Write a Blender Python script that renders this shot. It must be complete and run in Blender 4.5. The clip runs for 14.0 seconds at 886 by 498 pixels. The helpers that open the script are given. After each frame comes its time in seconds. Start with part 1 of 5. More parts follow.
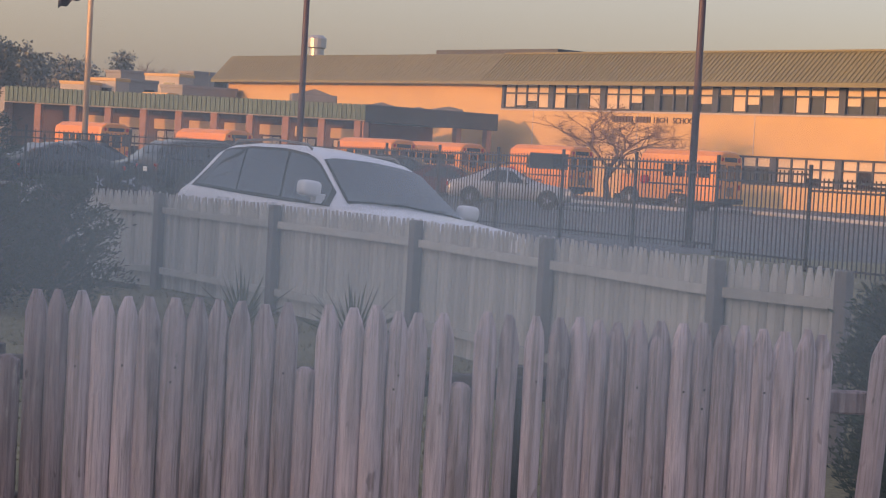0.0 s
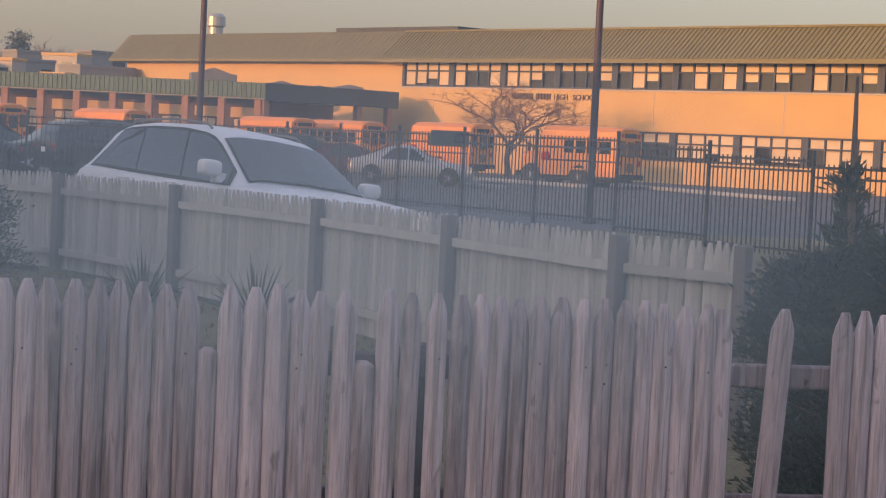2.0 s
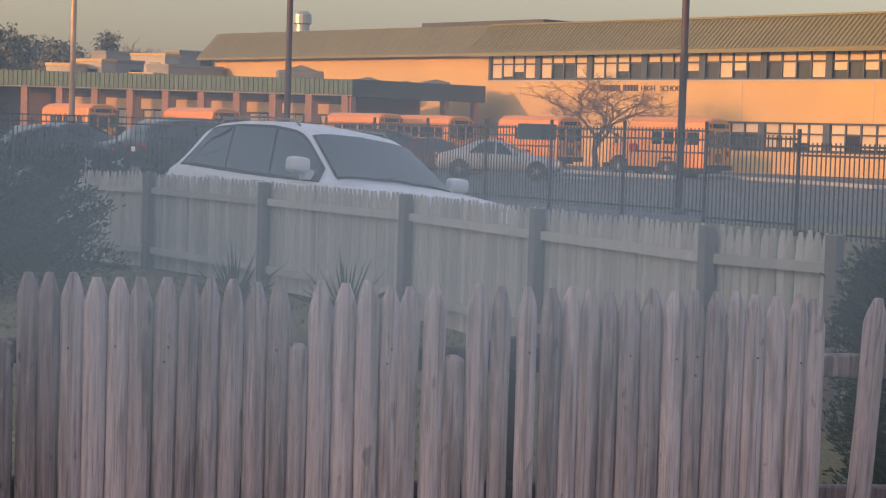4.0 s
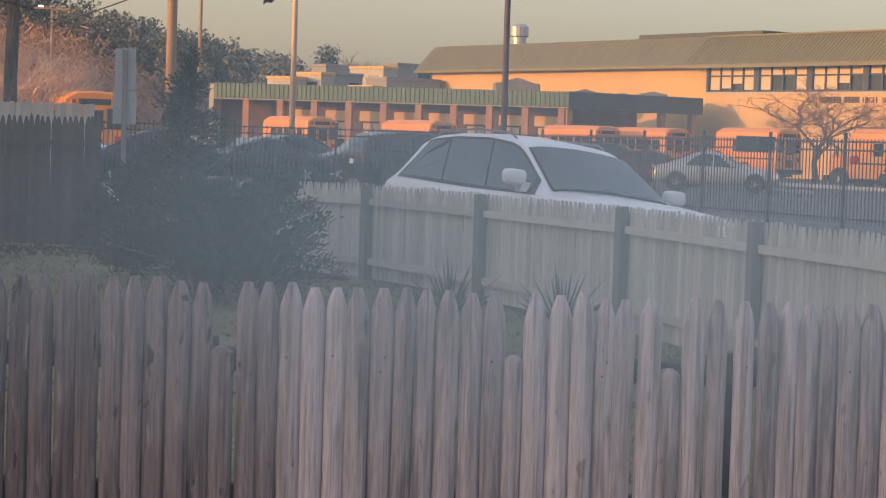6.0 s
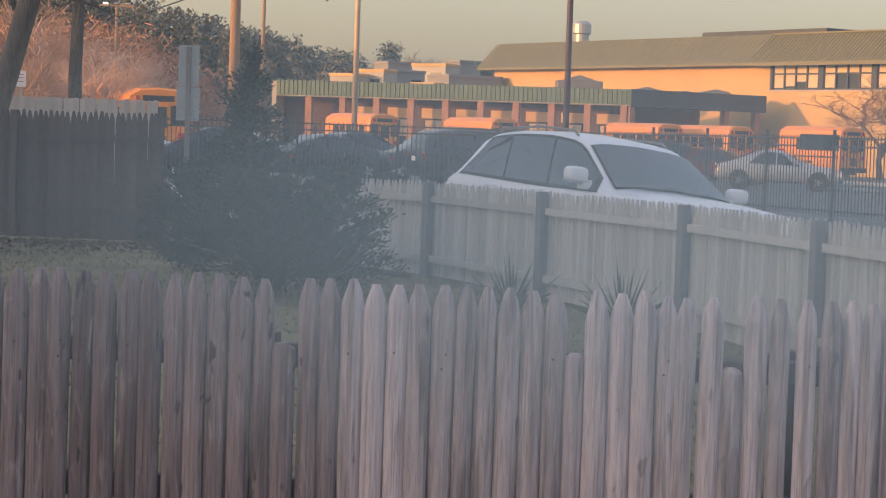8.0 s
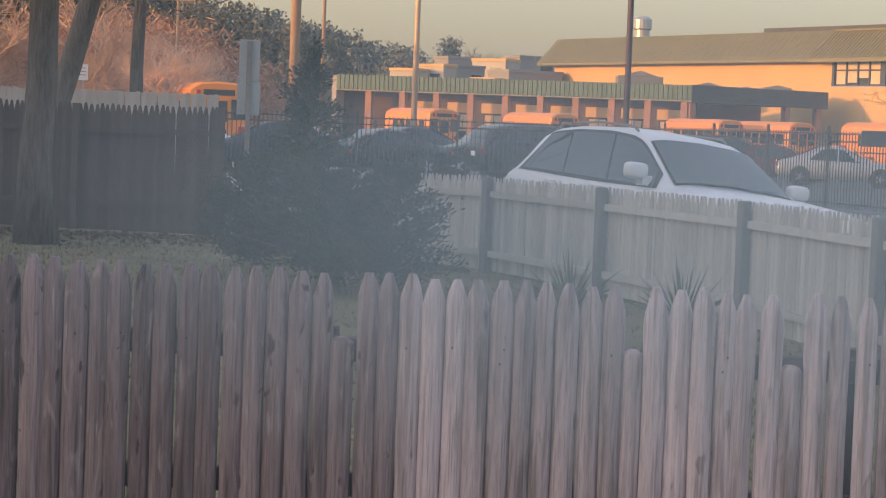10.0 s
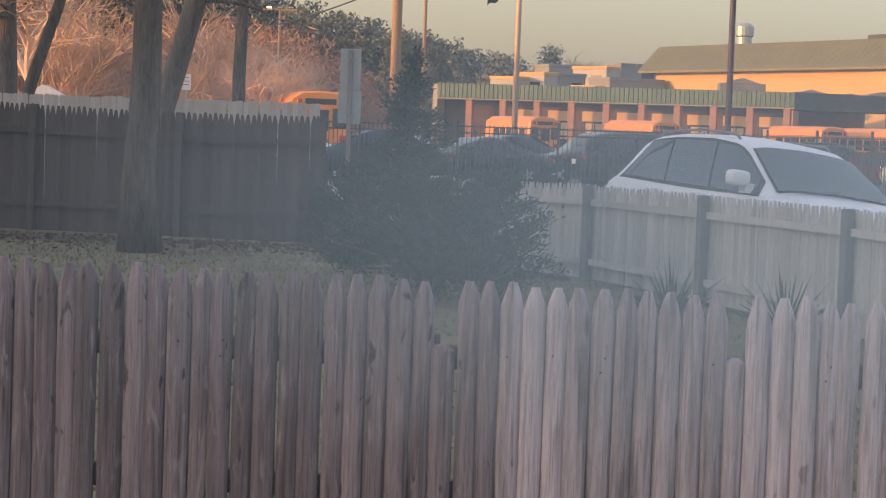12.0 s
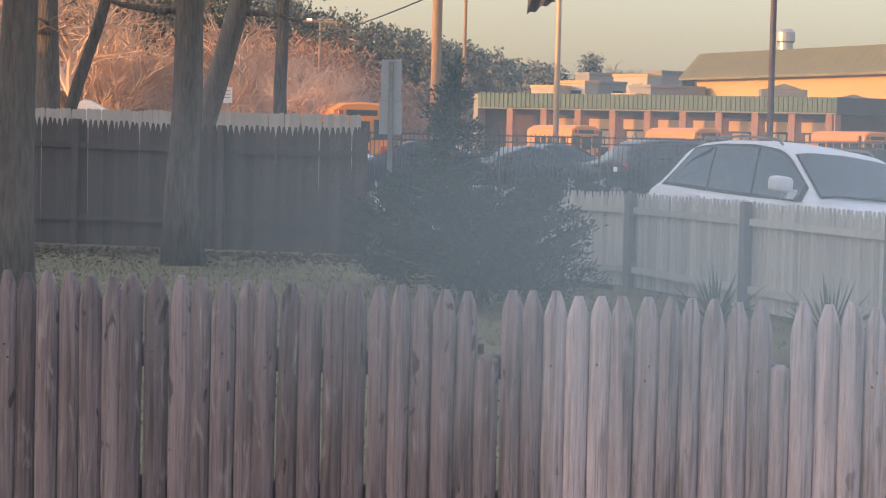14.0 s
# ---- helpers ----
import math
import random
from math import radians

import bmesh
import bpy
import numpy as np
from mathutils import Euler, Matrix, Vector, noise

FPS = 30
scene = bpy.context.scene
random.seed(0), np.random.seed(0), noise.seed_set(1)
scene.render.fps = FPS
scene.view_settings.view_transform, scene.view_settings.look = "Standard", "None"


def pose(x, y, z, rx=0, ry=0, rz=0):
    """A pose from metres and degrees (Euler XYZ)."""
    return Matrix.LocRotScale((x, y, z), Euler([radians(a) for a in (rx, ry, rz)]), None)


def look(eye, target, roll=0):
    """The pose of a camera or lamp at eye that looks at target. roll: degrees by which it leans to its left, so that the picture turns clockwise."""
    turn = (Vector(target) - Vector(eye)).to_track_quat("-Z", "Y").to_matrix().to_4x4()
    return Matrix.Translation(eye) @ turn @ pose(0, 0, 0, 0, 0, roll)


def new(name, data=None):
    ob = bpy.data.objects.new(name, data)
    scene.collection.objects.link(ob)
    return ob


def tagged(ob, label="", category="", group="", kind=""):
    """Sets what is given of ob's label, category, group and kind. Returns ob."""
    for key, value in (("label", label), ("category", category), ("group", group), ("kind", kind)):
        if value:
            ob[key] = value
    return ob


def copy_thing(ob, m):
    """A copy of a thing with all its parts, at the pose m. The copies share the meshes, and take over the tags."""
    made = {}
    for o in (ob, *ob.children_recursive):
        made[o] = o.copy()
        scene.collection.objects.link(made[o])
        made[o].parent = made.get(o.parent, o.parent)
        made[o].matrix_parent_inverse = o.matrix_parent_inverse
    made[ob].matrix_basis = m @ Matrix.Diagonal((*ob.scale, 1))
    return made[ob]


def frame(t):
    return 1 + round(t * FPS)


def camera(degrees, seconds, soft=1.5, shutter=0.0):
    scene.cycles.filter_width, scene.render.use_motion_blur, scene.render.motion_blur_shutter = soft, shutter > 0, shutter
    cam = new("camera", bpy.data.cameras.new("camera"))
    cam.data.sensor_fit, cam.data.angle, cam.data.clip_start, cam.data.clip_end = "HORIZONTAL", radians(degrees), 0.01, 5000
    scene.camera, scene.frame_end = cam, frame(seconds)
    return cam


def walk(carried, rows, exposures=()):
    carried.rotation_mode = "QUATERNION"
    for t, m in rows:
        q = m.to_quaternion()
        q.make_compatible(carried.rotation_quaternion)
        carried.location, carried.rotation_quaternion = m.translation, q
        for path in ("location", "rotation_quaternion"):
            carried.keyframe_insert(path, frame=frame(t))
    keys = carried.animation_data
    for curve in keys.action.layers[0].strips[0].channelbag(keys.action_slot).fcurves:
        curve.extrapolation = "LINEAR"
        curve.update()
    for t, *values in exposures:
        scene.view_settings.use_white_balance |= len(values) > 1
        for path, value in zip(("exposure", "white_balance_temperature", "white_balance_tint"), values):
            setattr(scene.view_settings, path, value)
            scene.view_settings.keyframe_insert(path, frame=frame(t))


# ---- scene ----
# The camera stands at a window and turns: seconds, yaw, pitch, lean (degrees).
EYE = (0.0, 0.0, 2.3)
TURNS = [
    (0, -6.559, -2.373, 3.172),
    (0.5, -7.069, -2.343, 3.142),
    (1, -7.847, -2.455, 3.090),
    (1.5, -8.681, -2.644, 2.966),
    (2, -9.398, -2.860, 2.757),
    (2.2, -9.559, -2.947, 2.659),
    (4.3, -5.867, -3.136, 1.601),
    (4.5, -5.131, -3.130, 1.494),
    (5, -3.341, -3.085, 1.558),
    (5.5, -1.795, -3.030, 1.616),
    (6, -0.669, -2.977, 1.844),
    (6.5, -0.000, -2.930, 2.122),
    (7, 0.353, -2.930, 2.152),
    (7.5, 0.672, -3.003, 2.130),
    (8, 1.094, -3.113, 1.992),
    (10.5, 3.292, -3.335, 2.331),
    (11, 3.923, -3.292, 2.330),
    (11.5, 4.755, -3.246, 2.243),
    (12, 5.674, -3.189, 2.075),
    (12.5, 6.608, -3.114, 1.882),
    (13, 7.493, -3.016, 1.703),
    (13.5, 8.175, -2.904, 1.498),
    (14, 6.901, -2.942, 1.364),
]
cam = camera(25.0, 14.0, soft=1.1)


def aim(yaw, pitch, lean):
    y, p = radians(yaw), radians(pitch)
    way = Vector((-math.sin(y) * math.cos(p), math.cos(y) * math.cos(p), math.sin(p)))
    return look(EYE, Vector(EYE) + way, LEAN_SIGN * lean)


LEAN_SIGN = 1
walk(cam, [(t, aim(y, p, r)) for t, y, p, r in TURNS], [(0, 0.58, 5830, 28), (2, 0.56, 5800, 25), (5, 0.73, 5880, 19), (10, 0.92, 5920, 18), (13, 1.05, 5920, 18), (14, 1.18, 5900, 18)])

# ---- light ----
SUN_TO = Vector((-0.90, -0.42, 0.13)).normalized()
world = bpy.data.worlds.new("sky")
scene.world = world
world.use_nodes = True
wn = world.node_tree.nodes
sky = wn.new("ShaderNodeTexSky")
sky.sky_type, sky.sun_disc = "NISHITA", False
sky.sun_elevation = math.asin(SUN_TO.z)
sky.sun_rotation = math.atan2(SUN_TO.x, SUN_TO.y)
sky.air_density, sky.dust_density, sky.ozone_density = 1.0, 3.4, 1.2
bg = wn["Background"]
bg.inputs["Strength"].default_value = 0.36
haze = wn.new("ShaderNodeMix")
haze.data_type = "RGBA"
haze.inputs[0].default_value = 0.68
way, split, ease, tone = (wn.new(k) for k in ("ShaderNodeTexCoord", "ShaderNodeSeparateXYZ", "ShaderNodeMapRange", "ShaderNodeMix"))
tone.data_type, ease.interpolation_type = "RGBA", "SMOOTHSTEP"
ease.inputs["From Min"].default_value, ease.inputs["From Max"].default_value = 0.07, 0.5
tone.inputs[6].default_value, tone.inputs[7].default_value = (0.77, 0.588, 0.372, 1), (1.15, 1.06, 1.02, 1)
for a, b in ((way.outputs["Generated"], split.inputs[0]), (split.outputs[2], ease.inputs[0]), (ease.outputs[0], tone.inputs[0]), (tone.outputs[2], haze.inputs[7])):
    world.node_tree.links.new(a, b)
world.node_tree.links.new(sky.outputs[0], haze.inputs[6])
world.node_tree.links.new(haze.outputs[2], bg.inputs[0])
sun_data = bpy.data.lights.new("sun", "SUN")
sun_data.energy, sun_data.angle, sun_data.color = 2.2, radians(0.6), (1.0, 0.435, 0.085)
sun = new("sun", sun_data)
sun.matrix_world = look((0, 0, 50), Vector((0, 0, 50)) - SUN_TO)


# ---- materials ----
def material(name, color, rough=0.8, metal=0.0, vary=0.25, scale=3.0, fine=40.0, bump=0.2, piece=0.0, stretch=(1, 1, 1), tint=None, deep=0.01):
    """A surface with blotches, grain and relief; piece: how much whole pieces differ."""
    m = bpy.data.materials.new(name)
    m.use_nodes = True
    n, l = m.node_tree.nodes, m.node_tree.links
    b = n["Principled BSDF"]
    b.inputs["Roughness"].default_value, b.inputs["Metallic"].default_value = rough, metal
    co = n.new("ShaderNodeTexCoord")
    mp = n.new("ShaderNodeMapping")
    mp.inputs["Scale"].default_value = stretch
    info = n.new("ShaderNodeObjectInfo")
    shift = n.new("ShaderNodeVectorMath")
    shift.operation = "MULTIPLY_ADD"
    l.new(info.outputs["Random"], shift.inputs[0])
    shift.inputs[1].default_value = (37, 51, 23)
    l.new(co.outputs["Object"], shift.inputs[2])
    l.new(shift.outputs[0], mp.inputs[0])
    big, small = n.new("ShaderNodeTexNoise"), n.new("ShaderNodeTexNoise")
    for tex, s, d in ((big, scale, 3), (small, fine, 4)):
        tex.inputs["Scale"].default_value, tex.inputs["Detail"].default_value = s, d
        l.new(mp.outputs[0], tex.inputs["Vector"])
    add = n.new("ShaderNodeMath")
    add.operation = "ADD"
    l.new(big.outputs["Fac"], add.inputs[0])
    l.new(small.outputs["Fac"], add.inputs[1])
    rnd = n.new("ShaderNodeMath")
    rnd.operation = "MULTIPLY_ADD"
    l.new(info.outputs["Random"], rnd.inputs[0])
    rnd.inputs[1].default_value = piece * 2
    l.new(add.outputs[0], rnd.inputs[2])
    ramp = n.new("ShaderNodeMapRange")
    ramp.inputs["From Min"].default_value, ramp.inputs["From Max"].default_value = 0.6, 1.4 + piece * 2
    l.new(rnd.outputs[0], ramp.inputs["Value"])
    mix = n.new("ShaderNodeMix")
    mix.data_type = "RGBA"
    lo = [c * (1 - vary) for c in color]
    hi = [min(1, c * (1 + vary)) for c in (tint or color)]
    mix.inputs[6].default_value, mix.inputs[7].default_value = (*lo, 1), (*hi, 1)
    l.new(ramp.outputs[0], mix.inputs[0])
    l.new(mix.outputs[2], b.inputs["Base Color"])
    if bump:
        bp = n.new("ShaderNodeBump")
        bp.inputs["Strength"].default_value, bp.inputs["Distance"].default_value = bump, deep
        l.new(small.outputs["Fac"], bp.inputs["Height"])
        l.new(bp.outputs[0], b.inputs["Normal"])
    return m


def glass(name, color, rough=0.05):
    m = material(name, color, rough, 0.0, 0.1, 1.0, 8.0, 0.0)
    m.node_tree.nodes["Principled BSDF"].inputs["Specular IOR Level"].default_value = 0.75
    return m


def glow(name, color, strength):
    m = bpy.data.materials.new(name)
    m.use_nodes = True
    b = m.node_tree.nodes["Principled BSDF"]
    b.inputs["Base Color"].default_value = (*color, 1)
    b.inputs["Emission Color"].default_value, b.inputs["Emission Strength"].default_value = (*color, 1), strength
    return m


WOOD = material("weathered_wood", (0.425, 0.348, 0.362), 0.85, 0, 0.35, 2.5, 22, 0.8, 0.8, (3, 3, 0.6), (0.66, 0.555, 0.57))
def grained(m, knots=0.5):
    """Adds long grain streaks and small dark knots to a wood."""
    n, l = m.node_tree.nodes, m.node_tree.links
    b = n["Principled BSDF"]
    base = b.inputs["Base Color"].links[0].from_socket
    co, info, shift = n.new("ShaderNodeTexCoord"), n.new("ShaderNodeObjectInfo"), n.new("ShaderNodeVectorMath")
    shift.operation = "MULTIPLY_ADD"
    l.new(info.outputs["Random"], shift.inputs[0])
    shift.inputs[1].default_value = (71, 13, 43)
    l.new(co.outputs["Object"], shift.inputs[2])
    prev = base
    for size, stretch, lo, hi, dark in ((1.0, (150, 60, 3.2), 0.50, 0.70, 0.50), (1.0, (30, 20, 1.6), 0.48, 0.68, 0.62), (1.0, (17, 10, 6.0), 0.655, 0.70, 0.95 * knots)):
        mp, tex, rg, mix = n.new("ShaderNodeMapping"), n.new("ShaderNodeTexNoise"), n.new("ShaderNodeMapRange"), n.new("ShaderNodeMix")
        mp.inputs["Scale"].default_value = stretch
        tex.inputs["Scale"].default_value, tex.inputs["Detail"].default_value = size, 3.0
        tex.inputs["Distortion"].default_value = 0.6
        rg.inputs["From Min"].default_value, rg.inputs["From Max"].default_value = lo, hi
        rg.inputs["To Max"].default_value = dark
        mix.data_type, mix.blend_type = "RGBA", "MULTIPLY"
        l.new(shift.outputs[0], mp.inputs[0])
        l.new(mp.outputs[0], tex.inputs["Vector"])
        l.new(tex.outputs["Fac"], rg.inputs["Value"])
        l.new(rg.outputs[0], mix.inputs[0])
        l.new(prev, mix.inputs[6])
        mix.inputs[7].default_value = (0.25, 0.22, 0.20, 1)
        prev = mix.outputs[2]
    mp, tex, rg, mix = n.new("ShaderNodeMapping"), n.new("ShaderNodeTexNoise"), n.new("ShaderNodeMapRange"), n.new("ShaderNodeMix")
    mp.inputs["Scale"].default_value = (26, 26, 5.0)
    tex.inputs["Scale"].default_value, tex.inputs["Detail"].default_value, tex.inputs["Distortion"].default_value = 1.0, 4.0, 1.2
    rg.inputs["From Min"].default_value, rg.inputs["From Max"].default_value, rg.inputs["To Max"].default_value = 0.60, 0.72, 0.38
    mix.data_type = "RGBA"
    mix.inputs[7].default_value = (0.52, 0.45, 0.44, 1)
    for q, r in ((shift.outputs[0], mp.inputs[0]), (mp.outputs[0], tex.inputs["Vector"]), (tex.outputs["Fac"], rg.inputs["Value"]), (rg.outputs[0], mix.inputs[0]), (prev, mix.inputs[6]), (mix.outputs[2], b.inputs["Base Color"])):
        l.new(q, r)
    return m


grained(WOOD)
WOOD_OLD = grained(material("old_dark_picket_wood", (0.165, 0.121, 0.126), 0.88, 0, 0.4, 2.5, 22, 0.8, 0.8, (3, 3, 0.45), (0.28, 0.216, 0.222)), 0.9)
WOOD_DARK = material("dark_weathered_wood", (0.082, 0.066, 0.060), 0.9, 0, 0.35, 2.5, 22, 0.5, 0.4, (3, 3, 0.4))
WOOD_POST = material("fence_post_wood", (0.16, 0.15, 0.145), 0.9, 0, 0.3, 2.5, 22, 0.5, 0.3, (3, 3, 0.4))
WOOD_TAN = material("tan_weathered_wood", (0.43, 0.415, 0.38), 0.85, 0, 0.3, 2.5, 22, 0.5, 0.5, (3, 3, 0.4))
WOOD_PALE = material("pale_fence_wood", (0.42, 0.38, 0.34), 0.85, 0, 0.2, 2.0, 18, 0.4, 0.3, (3, 3, 0.4))
GRASS = material("dormant_grass", (0.115, 0.103, 0.055), 0.95, 0, 0.5, 0.8, 25, 0.8, 0, (1, 1, 1), (0.155, 0.140, 0.072))
SOIL = material("leaf_litter", (0.09, 0.06, 0.045), 0.95, 0, 0.5, 3, 30, 1.0)
ASPHALT = material("asphalt", (0.09, 0.09, 0.096), 0.9, 0, 0.25, 0.4, 60, 0.3)
CONCRETE = material("kerb_concrete", (0.42, 0.40, 0.37), 0.9, 0, 0.2, 0.8, 30, 0.3)
STUCCO = material("cream_wall_panel", (0.61, 0.385, 0.135), 0.85, 0, 0.12, 0.3, 12, 0.15)
ROOF_GREEN = material("green_metal_roof", (0.185, 0.165, 0.072), 0.6, 0.0, 0.15, 0.3, 10, 0.05)
FASCIA_GREEN = material("green_fascia_panel", (0.125, 0.172, 0.112), 0.6, 0, 0.2, 0.4, 10, 0.05, 0.2)
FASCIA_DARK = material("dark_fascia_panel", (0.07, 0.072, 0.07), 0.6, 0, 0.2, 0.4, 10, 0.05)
BRICK = material("brick_pier", (0.38, 0.19, 0.11), 0.9, 0, 0.2, 2, 20, 0.3)
# Brick for the canopied recess, with its shade put into the colour.
BRICK_SHADED = material("shaded_brick_wall", (0.13, 0.075, 0.055), 0.9, 0, 0.2, 2, 20, 0.3)
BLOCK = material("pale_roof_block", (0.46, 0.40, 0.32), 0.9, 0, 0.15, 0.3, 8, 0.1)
# Copy of the pale block with shade put into its colour.
SHADED_BLOCK = material("shaded_grey_block", (0.27, 0.255, 0.235), 0.9, 0, 0.15, 0.3, 8, 0.1)
GREY_METAL = material("galvanised_metal", (0.45, 0.45, 0.44), 0.45, 0.6, 0.15, 1, 15, 0.05)
DULL = material("dull_grey_metal", (0.20, 0.185, 0.17), 0.6, 0.2, 0.2, 1, 15, 0.05)
DARK_FRAME = material("dark_window_frame", (0.045, 0.052, 0.075), 0.5, 0, 0.2, 1, 10, 0.0)
BLIND = material("cream_blind", (0.64, 0.50, 0.32), 0.8, 0, 0.12, 0.6, 6, 0.0, 0.5)
LINTEL = material("cream_lintel_panel", (0.78, 0.50, 0.19), 0.8, 0, 0.1, 0.6, 8, 0.0)
PANE = glass("dark_window_glass", (0.03, 0.03, 0.035))
IRON = material("black_iron", (0.035, 0.035, 0.038), 0.5, 0.3, 0.2, 2, 30, 0.05)
POLE_BROWN = material("brown_painted_steel", (0.085, 0.058, 0.07), 0.55, 0.2, 0.2, 1, 20, 0.05)
POLE_PALE = material("pale_painted_steel", (0.50, 0.37, 0.24), 0.5, 0.2, 0.15, 1, 20, 0.05)
POLE_WOOD = material("utility_pole_wood", (0.36, 0.24, 0.15), 0.85, 0, 0.25, 1, 15, 0.4, 0, (4, 4, 0.5))
BUS_YELLOW = material("school_bus_yellow", (0.74, 0.255, 0.012), 0.4, 0, 0.08, 0.8, 10, 0.0)
BUS_BLACK = material("black_rubber_trim", (0.02, 0.02, 0.02), 0.7, 0, 0.2, 1, 20, 0.05)
BUS_ROOF = material("pale_bus_roof", (0.62, 0.52, 0.40), 0.5, 0, 0.1, 0.6, 8, 0.0)
PAINT_WHITE = material("white_car_paint", (0.72, 0.74, 0.78), 0.3, 0, 0.04, 0.8, 8, 0.0)
PAINT_BLACK = material("black_car_paint", (0.012, 0.018, 0.026), 0.25, 0, 0.1, 0.8, 8, 0.0)
PAINT_SILVER = material("silver_car_paint", (0.42, 0.43, 0.45), 0.3, 0.4, 0.06, 0.8, 8, 0.0)
PAINT_BLUE = material("dark_blue_car_paint", (0.03, 0.04, 0.06), 0.25, 0.1, 0.1, 0.8, 8, 0.0)
PAINT_RED = material("dark_red_car_paint", (0.09, 0.015, 0.015), 0.25, 0, 0.1, 0.8, 8, 0.0)
for paint in (PAINT_RED, PAINT_WHITE, PAINT_BLACK, PAINT_SILVER, PAINT_BLUE):
    paint.node_tree.nodes["Principled BSDF"].inputs["Coat Weight"].default_value = 0.3
CAR_GLASS = glass("tinted_car_glass", (0.012, 0.024, 0.036), 0.04)
TYRE = material("tyre_rubber", (0.02, 0.02, 0.02), 0.85, 0, 0.2, 3, 30, 0.1)
ALLOY = material("alloy_rim", (0.28, 0.28, 0.30), 0.35, 0.8, 0.1, 3, 20, 0.0)
RED_LENS = material("red_lamp_lens", (0.45, 0.02, 0.02), 0.25, 0, 0.1, 2, 20, 0.0)
CLEAR_LENS = material("clear_lamp_lens", (0.6, 0.6, 0.6), 0.2, 0, 0.1, 2, 20, 0.0)
BARK = material("grey_bark", (0.10, 0.085, 0.07), 0.95, 0, 0.5, 2, 9, 1.0, 0.2, (3, 3, 0.5), (0.15, 0.125, 0.105), 0.08)
TWIG = material("bare_twigs", (0.56, 0.39, 0.28), 0.9, 0, 0.3, 1, 12, 0.2, 0.3)
TWIG_DARK = material("dark_twigs", (0.15, 0.09, 0.06), 0.9, 0, 0.3, 1, 12, 0.2)
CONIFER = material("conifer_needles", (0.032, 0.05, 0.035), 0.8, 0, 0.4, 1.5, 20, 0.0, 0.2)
# Far pines: distance haze is put into this paler colour.
PINE_FAR = material("hazed_pine_foliage", (0.19, 0.195, 0.165), 0.85, 0, 0.4, 0.6, 8, 0.0, 0.2)
BRUSH = material("dry_brush", (0.40, 0.22, 0.14), 0.9, 0, 0.5, 0.5, 8, 0.0, 0.2)
SIGN_BACK = material("unpainted_sign_metal", (0.36, 0.38, 0.39), 0.5, 0.5, 0.12, 1.5, 15, 0.0)
SIGN_WHITE = material("white_sign_paint", (0.75, 0.73, 0.70), 0.5, 0, 0.08, 2, 15, 0.0)
LETTERS = material("bronze_letters", (0.10, 0.065, 0.045), 0.5, 0.3, 0.1, 2, 15, 0.0)
CLOTH = material("flag_cloth", (0.05, 0.045, 0.05), 0.8, 0, 0.4, 2.0, 20, 0.0)


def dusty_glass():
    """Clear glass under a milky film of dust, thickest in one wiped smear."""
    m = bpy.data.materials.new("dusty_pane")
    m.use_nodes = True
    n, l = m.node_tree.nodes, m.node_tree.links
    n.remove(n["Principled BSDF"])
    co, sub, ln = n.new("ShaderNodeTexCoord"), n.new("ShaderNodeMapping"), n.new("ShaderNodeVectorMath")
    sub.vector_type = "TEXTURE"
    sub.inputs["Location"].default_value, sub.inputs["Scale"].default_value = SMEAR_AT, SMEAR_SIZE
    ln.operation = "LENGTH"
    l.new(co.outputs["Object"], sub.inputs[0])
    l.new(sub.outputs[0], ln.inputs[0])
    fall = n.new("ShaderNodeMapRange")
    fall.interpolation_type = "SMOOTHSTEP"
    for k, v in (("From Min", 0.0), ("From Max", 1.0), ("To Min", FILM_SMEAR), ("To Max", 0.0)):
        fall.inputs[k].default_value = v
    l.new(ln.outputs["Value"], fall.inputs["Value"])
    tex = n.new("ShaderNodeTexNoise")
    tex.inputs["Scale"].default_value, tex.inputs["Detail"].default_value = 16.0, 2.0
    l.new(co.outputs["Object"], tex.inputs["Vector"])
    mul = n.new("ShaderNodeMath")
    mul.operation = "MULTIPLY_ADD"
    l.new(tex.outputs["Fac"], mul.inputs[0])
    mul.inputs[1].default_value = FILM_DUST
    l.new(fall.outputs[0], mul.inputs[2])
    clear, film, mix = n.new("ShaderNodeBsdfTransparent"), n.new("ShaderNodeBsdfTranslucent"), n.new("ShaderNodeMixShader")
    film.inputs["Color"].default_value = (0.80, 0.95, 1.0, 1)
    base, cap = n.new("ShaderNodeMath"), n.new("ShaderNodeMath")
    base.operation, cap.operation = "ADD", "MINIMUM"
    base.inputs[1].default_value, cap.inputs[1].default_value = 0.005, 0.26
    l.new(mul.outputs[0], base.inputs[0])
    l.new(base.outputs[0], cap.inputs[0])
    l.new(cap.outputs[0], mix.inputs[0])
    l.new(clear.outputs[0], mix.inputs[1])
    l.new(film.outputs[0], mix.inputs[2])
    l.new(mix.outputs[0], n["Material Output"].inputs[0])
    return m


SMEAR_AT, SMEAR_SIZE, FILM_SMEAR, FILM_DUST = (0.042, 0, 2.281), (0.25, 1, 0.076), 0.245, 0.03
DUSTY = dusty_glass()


# ---- helpers for building ----
def thing(name, at=(0, 0, 0), rz=0.0, label="", category="", group="", kind=""):
    ob = new(name)
    ob.empty_display_size = 0.1
    ob.matrix_basis = pose(*at, 0, 0, rz)
    return tagged(ob, label, category, group, kind)


def to_mesh(name, bm, mat, smooth=False):
    bmesh.ops.recalc_face_normals(bm, faces=bm.faces)
    me = bpy.data.meshes.new(name)
    bm.to_mesh(me)
    bm.free()
    me.materials.append(mat)
    if smooth:
        me.shade_smooth()
    return me


